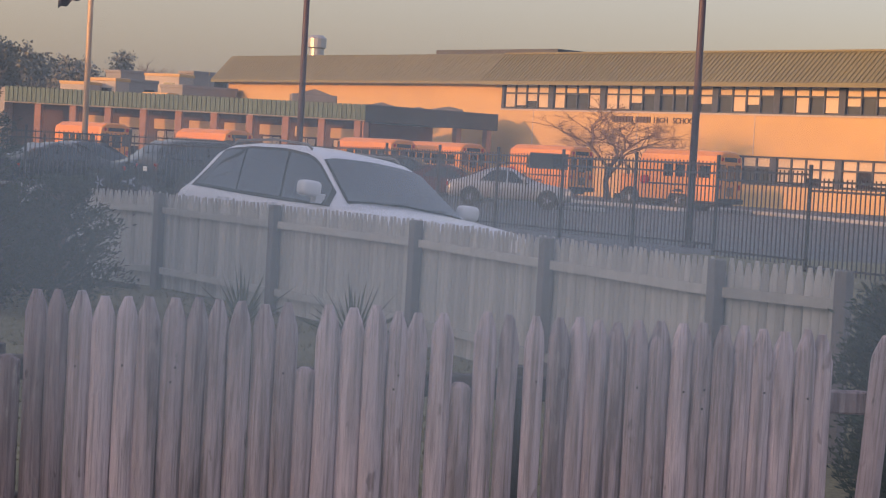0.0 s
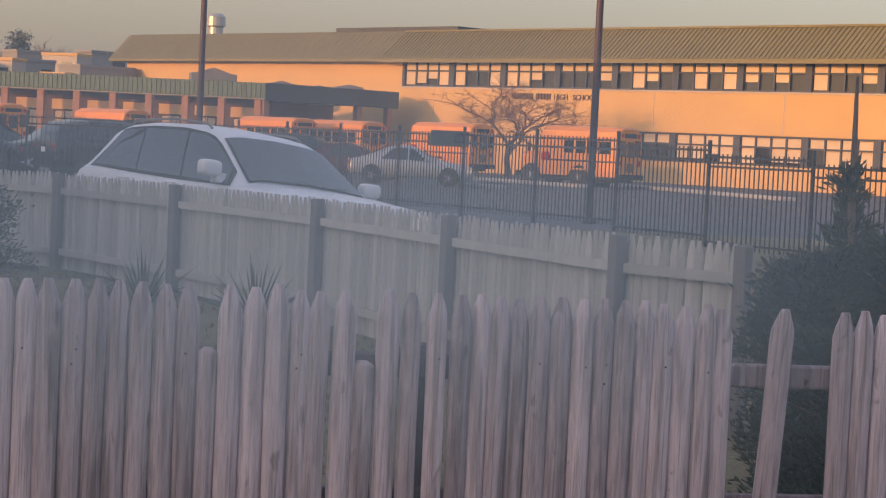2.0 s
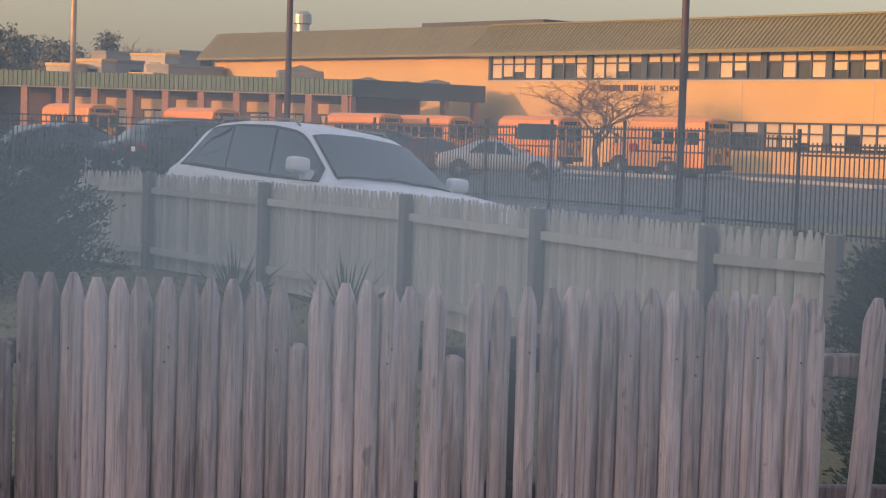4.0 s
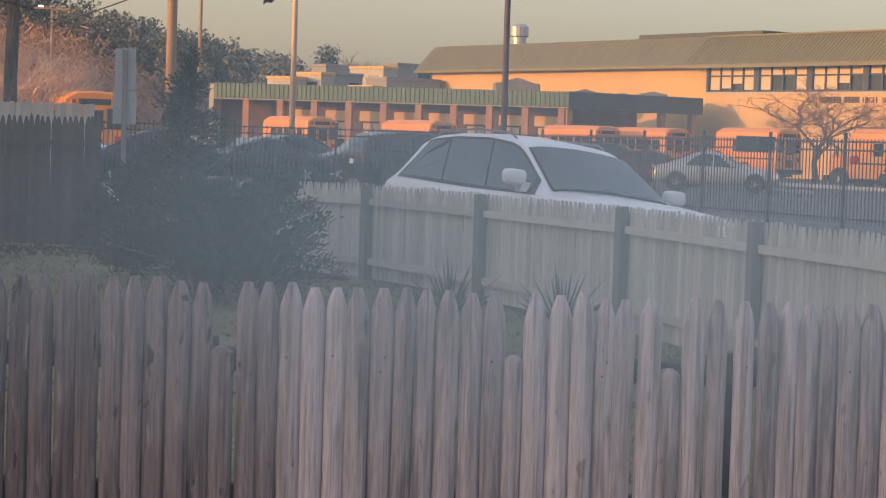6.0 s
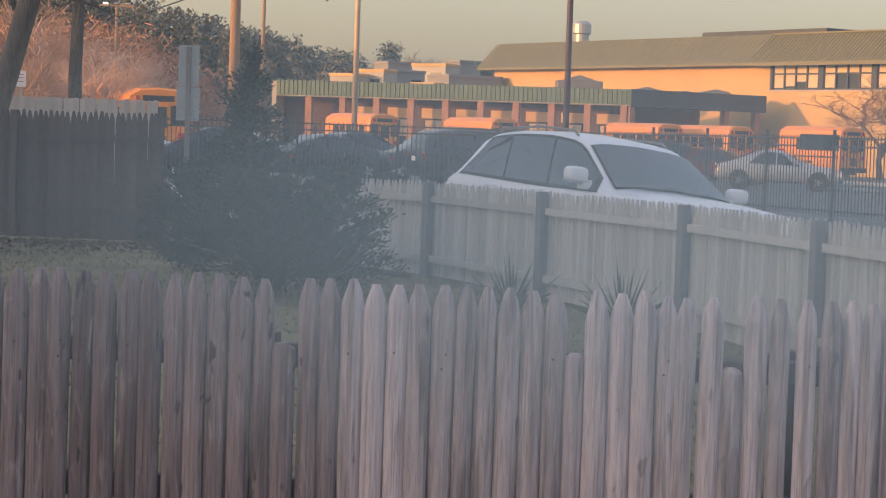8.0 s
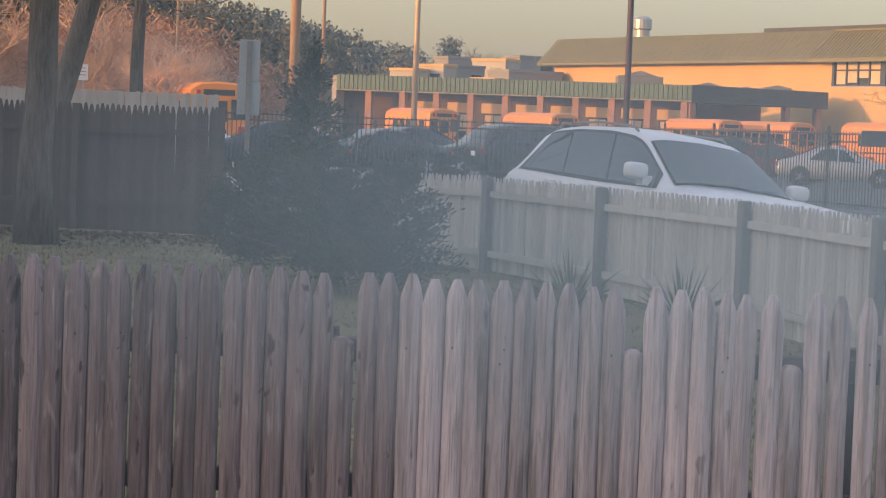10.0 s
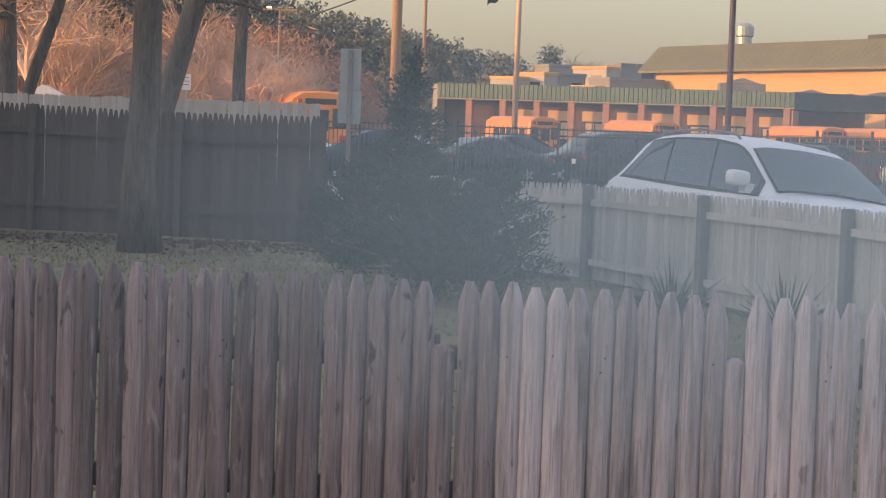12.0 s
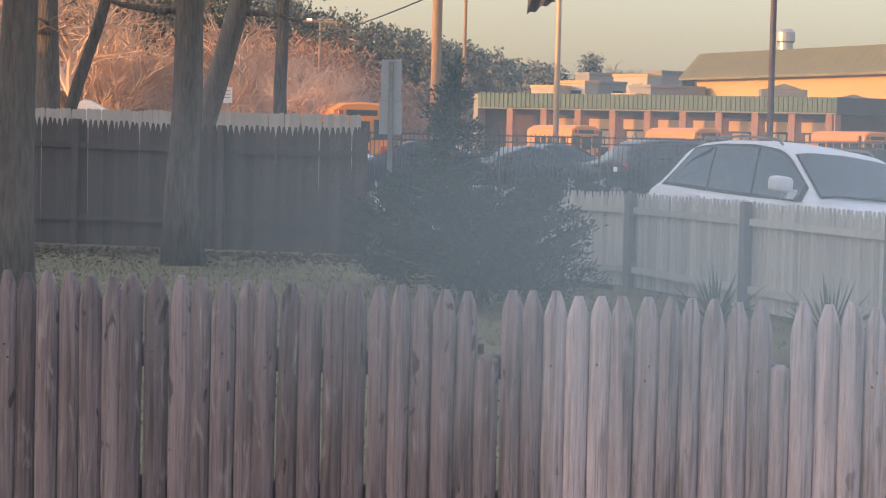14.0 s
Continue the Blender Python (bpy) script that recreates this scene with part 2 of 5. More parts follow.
def part(name, bm, mat, parent=None, label="", smooth=False, m=None):
    ob = new(name, to_mesh(name, bm, mat, smooth))
    if parent is not None:
        ob.parent = parent
    if m is not None:
        ob.matrix_basis = m
    return tagged(ob, label)


def put(name, me, parent, m):
    ob = new(name, me)
    ob.parent = parent
    ob.matrix_basis = m
    return ob


def box(bm, x0, y0, z0, x1, y1, z1, bevel=0.0):
    g = bmesh.ops.create_cube(bm, size=1.0)
    vs = g["verts"]
    for v in vs:
        v.co = Vector(((x0 + x1) / 2 + v.co.x * (x1 - x0), (y0 + y1) / 2 + v.co.y * (y1 - y0), (z0 + z1) / 2 + v.co.z * (z1 - z0)))
    if bevel:
        es = {e for v in vs for e in v.link_edges}
        bmesh.ops.bevel(bm, geom=list(es), offset=bevel, segments=1, affect="EDGES")
    return bm


def boxed(*a, bevel=0.0):
    return box(bmesh.new(), *a, bevel=bevel)


def tube(bm, pts, radii, sides=8):
    """A tapered tube through the points."""
    rings = []
    pts = [Vector(p) for p in pts]
    for i, p in enumerate(pts):
        d = (pts[min(i + 1, len(pts) - 1)] - pts[max(i - 1, 0)]).normalized()
        a = d.orthogonal().normalized() if abs(d.z) < 0.9 else Vector((1, 0, 0))
        a = (a - d * a.dot(d)).normalized()
        b = d.cross(a)
        r = radii[i] if hasattr(radii, "__len__") else radii
        rings.append([bm.verts.new(p + (a * math.cos(k * math.tau / sides) + b * math.sin(k * math.tau / sides)) * r) for k in range(sides)])
    for r0, r1 in zip(rings, rings[1:]):
        for k in range(sides):
            bm.faces.new((r0[k], r0[(k + 1) % sides], r1[(k + 1) % sides], r1[k]))
    if sides > 3:
        bm.faces.new(rings[0][::-1])
        bm.faces.new(rings[-1])
    return bm


def prism(bm, outline, y0, y1):
    """A side outline in x and z, carried from y0 to y1."""
    a = [bm.verts.new((x, y0, z)) for x, z in outline]
    b = [bm.verts.new((x, y1, z)) for x, z in outline]
    n = len(a)
    bm.faces.new(a)
    bm.faces.new(b[::-1])
    for i in range(n):
        bm.faces.new((a[i], b[i], b[(i + 1) % n], a[(i + 1) % n]))
    return bm


def ground_z(y):
    return float(np.interp(y, (-40, 8.5, 24, 30, 37, 400), (0, 0, 0.5, 0.58, 0.9, 0.9)))


# ---- ground ----
def build_ground():
    ys = [-60, -20, 0, 4, 8.5, 12, 16, 20, 24, 27, 30, 33, 37]
    bm = bmesh.new()
    grid = [[bm.verts.new((x, y, ground_z(y))) for x in (-400, -60, -30, -15, 0, 15, 30, 60, 400)] for y in ys]
    for r0, r1 in zip(grid, grid[1:]):
        for i in range(8):
            bm.faces.new((r0[i], r0[i + 1], r1[i + 1], r1[i]))
    tagged(part("ground", bm, GRASS), "dormant winter lawn with bare patches", "ground", kind="structure")
    bm = bmesh.new()
    bm.faces.new([bm.verts.new(p) for p in ((-400, 37, 0.9), (400, 37, 0.9), (400, 1500, 0.9), (-400, 1500, 0.9))])
    tagged(part("parking_lot", bm, ASPHALT), "grey asphalt parking lot", "road", kind="structure")


    bm = bmesh.new()
    ends = [(-2.6, 31.2), (-0.4, 26.2), (2.6, 20.6), (5.2, 20.6), (5.2, 31.2)]
    up = [bm.verts.new((x, y, 0.563 - 0.0737 * (x - 1.604) - 0.0616 * (y - 24.171))) for x, y in ends]
    low = [bm.verts.new((x, y, -0.1)) for x, y in ends]
    bm.faces.new(up)
    for k in range(5):
        bm.faces.new((up[k], low[k], low[(k + 1) % 5], up[(k + 1) % 5]))
    tagged(part("driveway", bm, ASPHALT), "grey sloping asphalt driveway behind the low fence", "driveway", kind="structure")
    rng = random.Random(9)
    vs, fs = [], []
    for _ in range(5200):
        x, y = rng.uniform(-17, -0.9), 29.9 - abs(rng.gauss(0, 1.1))
        if x > -4.6:
            y = min(y, 29.6 - (x + 4.6) * 1.12)
        p = Vector((x, y, ground_z(y) + rng.uniform(0.005, 0.06)))
        a = Vector((rng.uniform(-1, 1), rng.uniform(-1, 1), rng.uniform(-0.3, 0.5))) * 0.05
        b = Vector((rng.uniform(-1, 1), rng.uniform(-1, 1), rng.uniform(-0.3, 0.5))) * 0.04
        q = len(vs)
        vs += [tuple(p - a), tuple(p + b), tuple(p + a), tuple(p - b)]
        fs.append((q, q + 1, q + 2, q + 3))
    me = bpy.data.meshes.new("fallen_leaves")
    me.from_pydata(vs, [], fs)
    me.materials.append(SOIL)
    tagged(new("fallen_leaves", me), "brown fallen leaves along the fences", "leaves", kind="stuff")
    vs, fs = [], []
    for _ in range(26000):
        x, y = rng.uniform(-12, 3.0), rng.uniform(9, 30)
        h, a = rng.uniform(0.02, 0.06), rng.uniform(0, math.tau)
        z = ground_z(y)
        c, d = math.cos(a) * 0.012, math.sin(a) * 0.012
        q = len(vs)
        vs += [(x - c, y - d, z), (x + c, y + d, z), (x + rng.uniform(-0.03, 0.03), y + rng.uniform(-0.03, 0.03), z + h)]
        fs.append((q, q + 1, q + 2))
    me = bpy.data.meshes.new("grass_blades")
    me.from_pydata(vs, [], fs)
    me.materials.append(GRASS)
    tagged(new("grass_blades", me), "short dry grass blades on the lawn", "grass", kind="stuff")


build_ground()

# ---- the near picket fence ----
NEAR_Y = 6.95
PICKETS = [-3.19, -3.11, -3.03, -2.95, -2.88, -2.8, -2.72, -2.65, -2.57, -2.5, -2.42, -2.35, -2.27, -2.19, -2.11, -2.03, -1.96, -1.87, -1.78, -1.71, -1.62, -1.54, -1.47, -1.38, -1.31, -1.22, -1.15,
           -1.06, -0.99, -0.91, -0.83, -0.75, -0.68, -0.59, -0.52, -0.44, -0.36, -0.28, -0.21, -0.12, -0.04, 0.03, 0.11, 0.19, 0.27, 0.34, 0.415, 0.5,
           0.58, 0.66, 0.725, 0.815, 0.885, 0.97, 1.05, 1.145, 1.23, 1.3, 1.37, 1.44, 1.515, 1.595, 1.675, 1.75, 1.825, 1.9, 1.97, 2.05, 2.13, 2.19,
           2.42, 2.655, 2.73, 2.81, 2.89, 2.97]
SHORT = {-0.68: 1.575, 0.34: 1.575, 0.885: 1.545}


def picket_mesh(rng, height, w=0.072, tip=0.095, thick=0.028):
    """A half-round stockade picket, slightly crooked, with sawn shoulders and a blunt point."""
    bm = bmesh.new()
    rings = []
    zs = [0.02, height * 0.25, height * 0.5, height * 0.75, height - tip * 1.25, height - tip * 0.92, height - tip * 0.55, height - tip * 0.17, height]
    ws = [1.0, 0.99, 1.0, 0.99, 1.0, 0.96, 0.75, 0.46, 0.33]
    drift, tilt = rng.uniform(-0.006, 0.006), rng.uniform(-0.05, 0.05)
    for i, (z, k) in enumerate(zip(zs, ws)):
        k *= rng.uniform(0.975, 1.02)
        c = drift * (z / height - 1) + rng.uniform(-0.002, 0.002) + (tilt * 0.1 * (i - 4) * tip if i > 4 else 0)
        h = w / 2 * k
        t = thick * (0.5 + 0.5 * k)
        rings.append([bm.verts.new((c + x * h, y * t, z)) for x, y in ((-1, 0.45), (-0.95, -0.2), (-0.66, -0.66), (-0.2, -0.84), (0.28, -0.84), (0.7, -0.62), (0.95, -0.18), (1, 0.45))])
    for r0, r1 in zip(rings, rings[1:]):
        for i in range(8):
            bm.faces.new((r0[i], r0[(i + 1) % 8], r1[(i + 1) % 8], r1[i]))
    bm.faces.new(rings[-1])
    bm.faces.new(rings[0][::-1])
    return bm


NAIL = to_mesh("nail", box(bmesh.new(), -0.0035, -0.002, -0.0035, 0.0035, 0.004, 0.0035), IRON)


def near_fence():
    rng = random.Random(4)
    f = thing("picket_fence", (0, NEAR_Y, 0), 0, "weathered grey stockade picket fence with broken pickets", "fence")
    for i, x in enumerate(PICKETS):
        back = x - PICKETS[i - 1] if i else 0.08
        ahead = PICKETS[i + 1] - x if i + 1 < len(PICKETS) else 0.08
        h = SHORT.get(x, 1.797 - 0.0075 * x + rng.uniform(-0.010, 0.010))
        tip = 0.02 if x in SHORT else rng.uniform(0.082, 0.100)
        wide = min(0.088, 0.5 * (min(back, 0.09) + min(ahead, 0.09)) + rng.uniform(0.001, 0.005))
        wide = 0.07 if x in (1.05, 1.145) else wide
        p = part("picket", picket_mesh(rng, h, wide, tip), WOOD_OLD if x < -0.5 else WOOD, f)
        lean = 3.2 if x == 2.42 else rng.uniform(-0.22, 0.22)
        p.matrix_basis = pose(x - h * math.sin(radians(lean)), rng.uniform(-0.004, 0.002) + 0.006 * (i % 2), 0, 0, lean, rng.uniform(-7, 7))
        if x not in SHORT:
            for z in (1.55, 1.50)[: rng.choice((0, 0, 0, 0, 1, 2))]:
                put("nail", NAIL, p, pose(rng.uniform(-0.012, 0.012), -0.0225, z + rng.uniform(-0.012, 0.012)))
    for z in (0.35, 1.05, 1.53):
        for x0, x1 in ((-3.3, -0.7), (-0.69, 1.78), (1.79, 3.2)):
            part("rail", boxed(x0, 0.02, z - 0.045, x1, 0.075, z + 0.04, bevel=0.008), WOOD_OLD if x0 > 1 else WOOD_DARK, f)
    for x in (-3.15, -0.75, 1.1):
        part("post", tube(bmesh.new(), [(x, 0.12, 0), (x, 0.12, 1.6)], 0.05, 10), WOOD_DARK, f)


near_fence()


# ---- fences of the yards behind ----
def run_fence(name, pts, base, top, mat, postmat, label, pitch=0.078, posts=True, tip=0.06, rails=(0.25, 0.8), side=-1, seed=1, w=0.08, gaps=0.02, post_extra=0.0, slits=(), slit=0.55):
    """Pickets along a line of posts in plan; top and base are functions of the place along the line."""
    rng = random.Random(seed)
    f = thing(name, (0, 0, 0), 0, label, "fence")
    meshes = [to_mesh("board", picket_mesh(rng, 1.0, w, tip / 1.2, 0.02), mat) for _ in range(5)]
    for (ax, ay), (bx, by) in zip(pts, pts[1:]):
        a, b = Vector((ax, ay)), Vector((bx, by))
        d = b - a
        length = d.length
        d.normalize()
        ang = math.degrees(math.atan2(d.y, d.x))
        n = int(length / pitch)
        for i in range(n):
            if rng.random() < gaps:
                continue
            p = a + d * ((i + 0.5) * length / n) + Vector((-d.y, d.x)) * 0.004 * (i % 2)
            z0, z1 = base(p), top(p)
            h = z1 - z0 + rng.uniform(-0.015, 0.015)
            thin = slit if any((p - Vector(q)).length < length / n / 2 for q in slits) else rng.uniform(0.97, 1.05)
            m = pose(p.x, p.y, z0, 0, rng.uniform(-0.4, 0.4), ang) @ Matrix.Diagonal((thin, 1, h, 1))
            put("board", rng.choice(meshes), f, m)
        nrm = Vector((-d.y, d.x)) * side
        for k in rails:
            za, zb = base(a) + k * (top(a) - base(a)), base(b) + k * (top(b) - base(b))
            qa, qb = a + nrm * 0.035, b + nrm * 0.035
            bm = bmesh.new()
            vs = [bm.verts.new((q.x + nrm.x * o, q.y + nrm.y * o, z + s)) for q, z in ((qa, za), (qb, zb)) for o in (0, 0.045) for s in (-0.04, 0.04)]
            for ids in ((0, 1, 3, 2), (4, 6, 7, 5), (0, 4, 5, 1), (2, 3, 7, 6), (0, 2, 6, 4), (1, 5, 7, 3)):
                bm.faces.new([vs[i] for i in ids])
            part("rail", bm, mat, f)
        if posts:
            q = b + nrm * 0.09
            part("post", boxed(-0.055, -0.055, 0, 0.055, 0.055, top(b) - base(b) + post_extra, bevel=0.008), postmat, f, m=pose(q.x, q.y, base(b), 0, 0, ang))
    return f


LOW_LINE = [(-4.7, 30.0), (-2.65, 27.75), (-0.63, 25.45), (0.76, 23.05), (2.15, 20.6), (3.1, 18.0), (4.04, 15.45), (4.78, 14.6)]
run_fence("low_fence", LOW_LINE, lambda p: ground_z(p.y) + 0.03, lambda p: float(np.interp(p.y, (10, 17, 20, 25.5, 30), (1.66, 1.695, 1.72, 1.77, 1.76))), WOOD_TAN, WOOD_POST,
          "low tan weathered stockade fence with dark posts", pitch=0.08, w=0.083, seed=2, tip=0.125, rails=(0.2, 0.82), gaps=0.006, slits=((-0.215, 24.734), (1.251, 22.184), (2.084, 20.716), (2.279, 20.248), (2.865, 18.643)))
# Added plate stands in for the white car's hood corner above the boards.
tag = thing("fence_plate", (2.86, 18.72, 1.52), -69, "small white plate on the low fence, standing in for a hood corner", "plate")
part("plate", boxed(-0.075, -0.03, 0, 0.075, -0.018, 0.11, bevel=0.004), SIGN_WHITE, tag)
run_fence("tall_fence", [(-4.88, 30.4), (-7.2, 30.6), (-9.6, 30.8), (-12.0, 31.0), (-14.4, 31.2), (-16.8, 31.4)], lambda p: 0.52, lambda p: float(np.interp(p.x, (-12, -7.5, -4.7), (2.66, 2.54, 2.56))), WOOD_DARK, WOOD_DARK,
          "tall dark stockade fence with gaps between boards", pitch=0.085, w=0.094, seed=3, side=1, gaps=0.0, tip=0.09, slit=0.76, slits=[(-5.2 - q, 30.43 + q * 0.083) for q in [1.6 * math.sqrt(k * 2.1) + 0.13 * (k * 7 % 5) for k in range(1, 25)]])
run_fence("boundary_fence", [(-5.95, 36.2), (-8.0, 36.3), (-10.4, 36.4), (-12.8, 36.5), (-15.2, 36.6), (-17.6, 36.7)], lambda p: 0.7, lambda p: 2.84, WOOD_PALE, WOOD_PALE,
          "pale grey board fence behind the tall fence", pitch=0.1, w=0.1, tip=0.012, seed=5, side=-1, gaps=0.0, posts=False)


def iron_fence():
    f = thing("iron_fence", (0, 0, 0), 0, "black iron railing fence along the parking lot", "fence")
    pts = [(13.6, 27.0), (12.55, 29.5), (11.5, 32.0), (10.45, 34.5), (9.4, 37.0), (8.35, 39.5), (7.3, 42.0), (6.25, 44.5), (5.2, 47.0), (4.15, 49.5), (3.1, 52.0), (0.4, 52.4), (-2.3, 52.8), (-5.0, 53.2), (-7.7, 53.6), (-10.4, 54.0)]
    bar = to_mesh("bar", boxed(-0.009, -0.009, 0.1, 0.009, 0.009, 1.78), IRON)
    post = to_mesh("post", boxed(-0.029, -0.029, 0, 0.029, 0.029, 1.9, bevel=0.006), IRON)
    loose = bmesh.new()
    for i, (a, b) in enumerate(zip(pts, pts[1:])):
        a, b = Vector(a), Vector(b)
        d = b - a
        L = d.length
        ang = math.degrees(math.atan2(d.y, d.x))
        zb = ground_z(a.y)
        put("post", post, f, pose(a.x, a.y, zb, 0, 0, ang))
        for z in (0.2, 1.55, 1.72):
            part("rail", boxed(0, -0.016, z - 0.02, L, 0.016, z + 0.02), IRON, f, m=pose(a.x, a.y, zb, 0, 0, ang))
        n = 22
        for k in range(1, n):
            p = a + d * (k / n)
            if i < 12:
                put("bar", bar, f, pose(p.x, p.y, zb, 0, 0, ang))
            else:
                box(loose, p.x - 0.011, p.y - 0.011, zb + 0.1, p.x + 0.011, p.y + 0.011, zb + 1.78)
    tagged(part("far_bars", loose, IRON, f), kind="stuff")


iron_fence()
b = thing("fence_board", (7.05, 42.35, 2.36), 0, "dark blank notice board fixed to the iron fence", "sign")
part("panel", boxed(-0.42, 0, 0, 0.42, 0.02, 0.34, bevel=0.006), FASCIA_DARK, b)
for name, at, rz, lx in (("kerb", (25.0, 84.5, 0.9), -82, 9.0), ("kerb", (13.4, 74.5, 0.9), -8, 1.2), ("kerb", (18.5, 90, 0.9), -70, 5.0)):
    k = thing(name, at, rz, "pale concrete kerb round a lot island", "kerb", kind="structure")
    part("stone", boxed(-lx, -0.35, 0, lx, 0.35, 0.15, bevel=0.03), CONCRETE, k)


# ---- vehicles ----
def loft(stations):
    """A closed car body: each station has x, half width, sill z, belt z, roof z and roof half width."""
    bm = bmesh.new()
    rings = []
    for x, hw, z0, zb, zr, rw in stations:
        half = [(0.0, z0), (hw * 0.86, z0), (hw * 0.97, z0 + 0.14), (hw, zb - 0.25), (hw * 0.97, zb), (rw + (hw * 0.97 - rw) * 0.1, zb + (zr - zb) * 0.9), (rw * 0.86, zr - 0.012), (rw * 0.45, zr), (0.0, zr)]
        rings.append([bm.verts.new((x, y, z)) for y, z in half] + [bm.verts.new((x, -y, z)) for y, z in half[-2:0:-1]])
    n = len(rings[0])
    for r0, r1 in zip(rings, rings[1:]):
        for i in range(n):
            bm.faces.new((r0[i], r0[(i + 1) % n], r1[(i + 1) % n], r1[i]))
    bm.faces.new(rings[0][::-1])
    bm.faces.new(rings[-1])
    return bm


def sheet(pts_a, pts_b, off, steps=4):
    """A curved pane between two edges, moved out by off."""
    bm = bmesh.new()
    rows = []
    for k in range(steps + 1):
        u = k / steps
        rows.append([bm.verts.new(Vector(a).lerp(Vector(b), u) + Vector(off)) for a, b in zip(pts_a, pts_b)])
    for r0, r1 in zip(rows, rows[1:]):
        for i in range(len(r0) - 1):
            bm.faces.new((r0[i], r0[i + 1], r1[i + 1], r1[i]))
    return bm


def wheel_parts(parent, x, y, r, side, shared):
    key = (r,)
    if key not in shared:
        bm = bmesh.new()
        bmesh.ops.create_cone(bm, cap_ends=True, segments=24, radius1=r, radius2=r, depth=0.22, matrix=Matrix.Rotation(radians(90), 4, "X"))
        bmesh.ops.bevel(bm, geom=[e for e in bm.edges if abs(e.verts[0].co.y - e.verts[1].co.y) < 1e-4], offset=0.03, segments=2, affect="EDGES")
        tyre = to_mesh("tyre", bm, TYRE)
        bm = bmesh.new()
        bmesh.ops.create_cone(bm, cap_ends=True, segments=20, radius1=r * 0.68, radius2=r * 0.62, depth=0.235, matrix=Matrix.Rotation(radians(90), 4, "X"))
        rim = to_mesh("rim", bm, BUS_BLACK)
        bm = bmesh.new()
        for k in range(5):
            a = k * math.tau / 5
            tube(bm, [(0, 0, 0), (math.cos(a) * r * 0.64, 0, math.sin(a) * r * 0.64)], (r * 0.16, r * 0.1), 6)
        spokes = to_mesh("spokes", bm, ALLOY)
        shared[key] = (tyre, rim, spokes)
    tyre, rim, spokes = shared[key]
    w = put("wheel", tyre, parent, pose(x, y, r))
    rm = put("rim", rim, w, pose(0, 0, 0))
    put("spokes", spokes, w, pose(0, side * 0.10, 0))


WHEELS = {}


def vehicle(name, at, heading, paint, label, category="car", form="suv", length=4.8, width=1.94, height=1.75, group="", tilt=(0, 0)):
    """A car: x ahead. form: suv or sedan. tilt: lean and dip in degrees, as its ground slopes."""
    c = thing(name, at, heading, label, category, group)
    c.matrix_basis = pose(*at, 0, 0, heading) @ pose(0, 0, 0, *tilt, 0)
    hl, hw, H = length / 2, width / 2, height
    r = 0.37 if form == "suv" else 0.33
    rw = hw * 0.74
    if form == "suv":
        belt, hood = H * 0.60, H * 0.55
        xw0, xw1, xr, xt = hl * 0.50, hl * 0.09, -hl * 0.80, -hl * 0.985
        st = [(hl, hw * 0.72, 0.45, 0.72, 0.74, hw * 0.6), (hl * 0.965, hw * 0.86, 0.32, hood * 0.86, hood * 0.88, hw * 0.7), (hl * 0.8, hw * 0.96, 0.3, hood * 0.92, hood * 0.965, hw * 0.78),
              (xw0, hw, 0.3, hood - 0.01, hood + 0.02, hw * 0.82), (xw1, hw, 0.3, belt, H - 0.09, rw), (-hl * 0.1, hw, 0.3, belt, H - 0.01, rw), (-hl * 0.4, hw, 0.3, belt + 0.02, H, rw),
              (xr, hw * 0.99, 0.3, belt + 0.05, H - 0.03, rw * 0.97), (-hl * 0.87, hw * 0.98, 0.31, belt + 0.05, H - 0.14, rw * 0.96), (-hl * 0.955, hw * 0.95, 0.32, belt + 0.05, belt + 0.24, rw * 0.98), (xt, hw * 0.92, 0.36, belt - 0.02, belt + 0.02, hw * 0.82), (-hl, hw * 0.86, 0.45, 0.75, 0.78, hw * 0.7)]
    else:
        belt, hood = H * 0.60, H * 0.62
        xw0, xw1, xr, xt = hl * 0.42, hl * 0.08, -hl * 0.35, -hl * 0.72
        st = [(hl, hw * 0.7, 0.4, 0.62, 0.64, hw * 0.6), (hl * 0.95, hw * 0.86, 0.28, hood * 0.82, hood * 0.85, hw * 0.7), (hl * 0.75, hw * 0.96, 0.26, hood * 0.92, hood * 0.95, hw * 0.78),
              (xw0, hw, 0.26, belt - 0.02, hood + 0.02, hw * 0.80), (xw1, hw, 0.26, belt, H - 0.06, rw), (-hl * 0.1, hw, 0.26, belt, H, rw), (xr, hw, 0.26, belt + 0.02, H - 0.05, rw),
              (xt, hw * 0.97, 0.28, belt + 0.03, belt + 0.10, hw * 0.76), (-hl * 0.96, hw * 0.9, 0.3, belt - 0.02, belt + 0.04, hw * 0.76), (-hl, hw * 0.82, 0.42, 0.7, 0.72, hw * 0.7)]
    body = part("body", loft(st), paint, c, smooth=False)
    sub = body.modifiers.new("round", "SUBSURF")
    sub.levels = sub.render_levels = 2
    body.data.shade_smooth()

    def flank(x, v):
        """A point of the window band: v from the belt (0) to the roof (1)."""
        i = max(k for k in range(len(st)) if st[k][0] >= x - 1e-6)
        i = min(i, len(st) - 2)
        a, b = st[i], st[i + 1]
        u = (x - a[0]) / (b[0] - a[0])
        q = [p + (o - p) * u for p, o in zip(a, b)]
        y0, y1 = q[1] * 0.97, q[5] + (q[1] * 0.97 - q[5]) * 0.1
        return Vector((x, y0 + (y1 - y0) * v * 0.9, q[3] + (q[4] - q[3]) * v * 0.9))

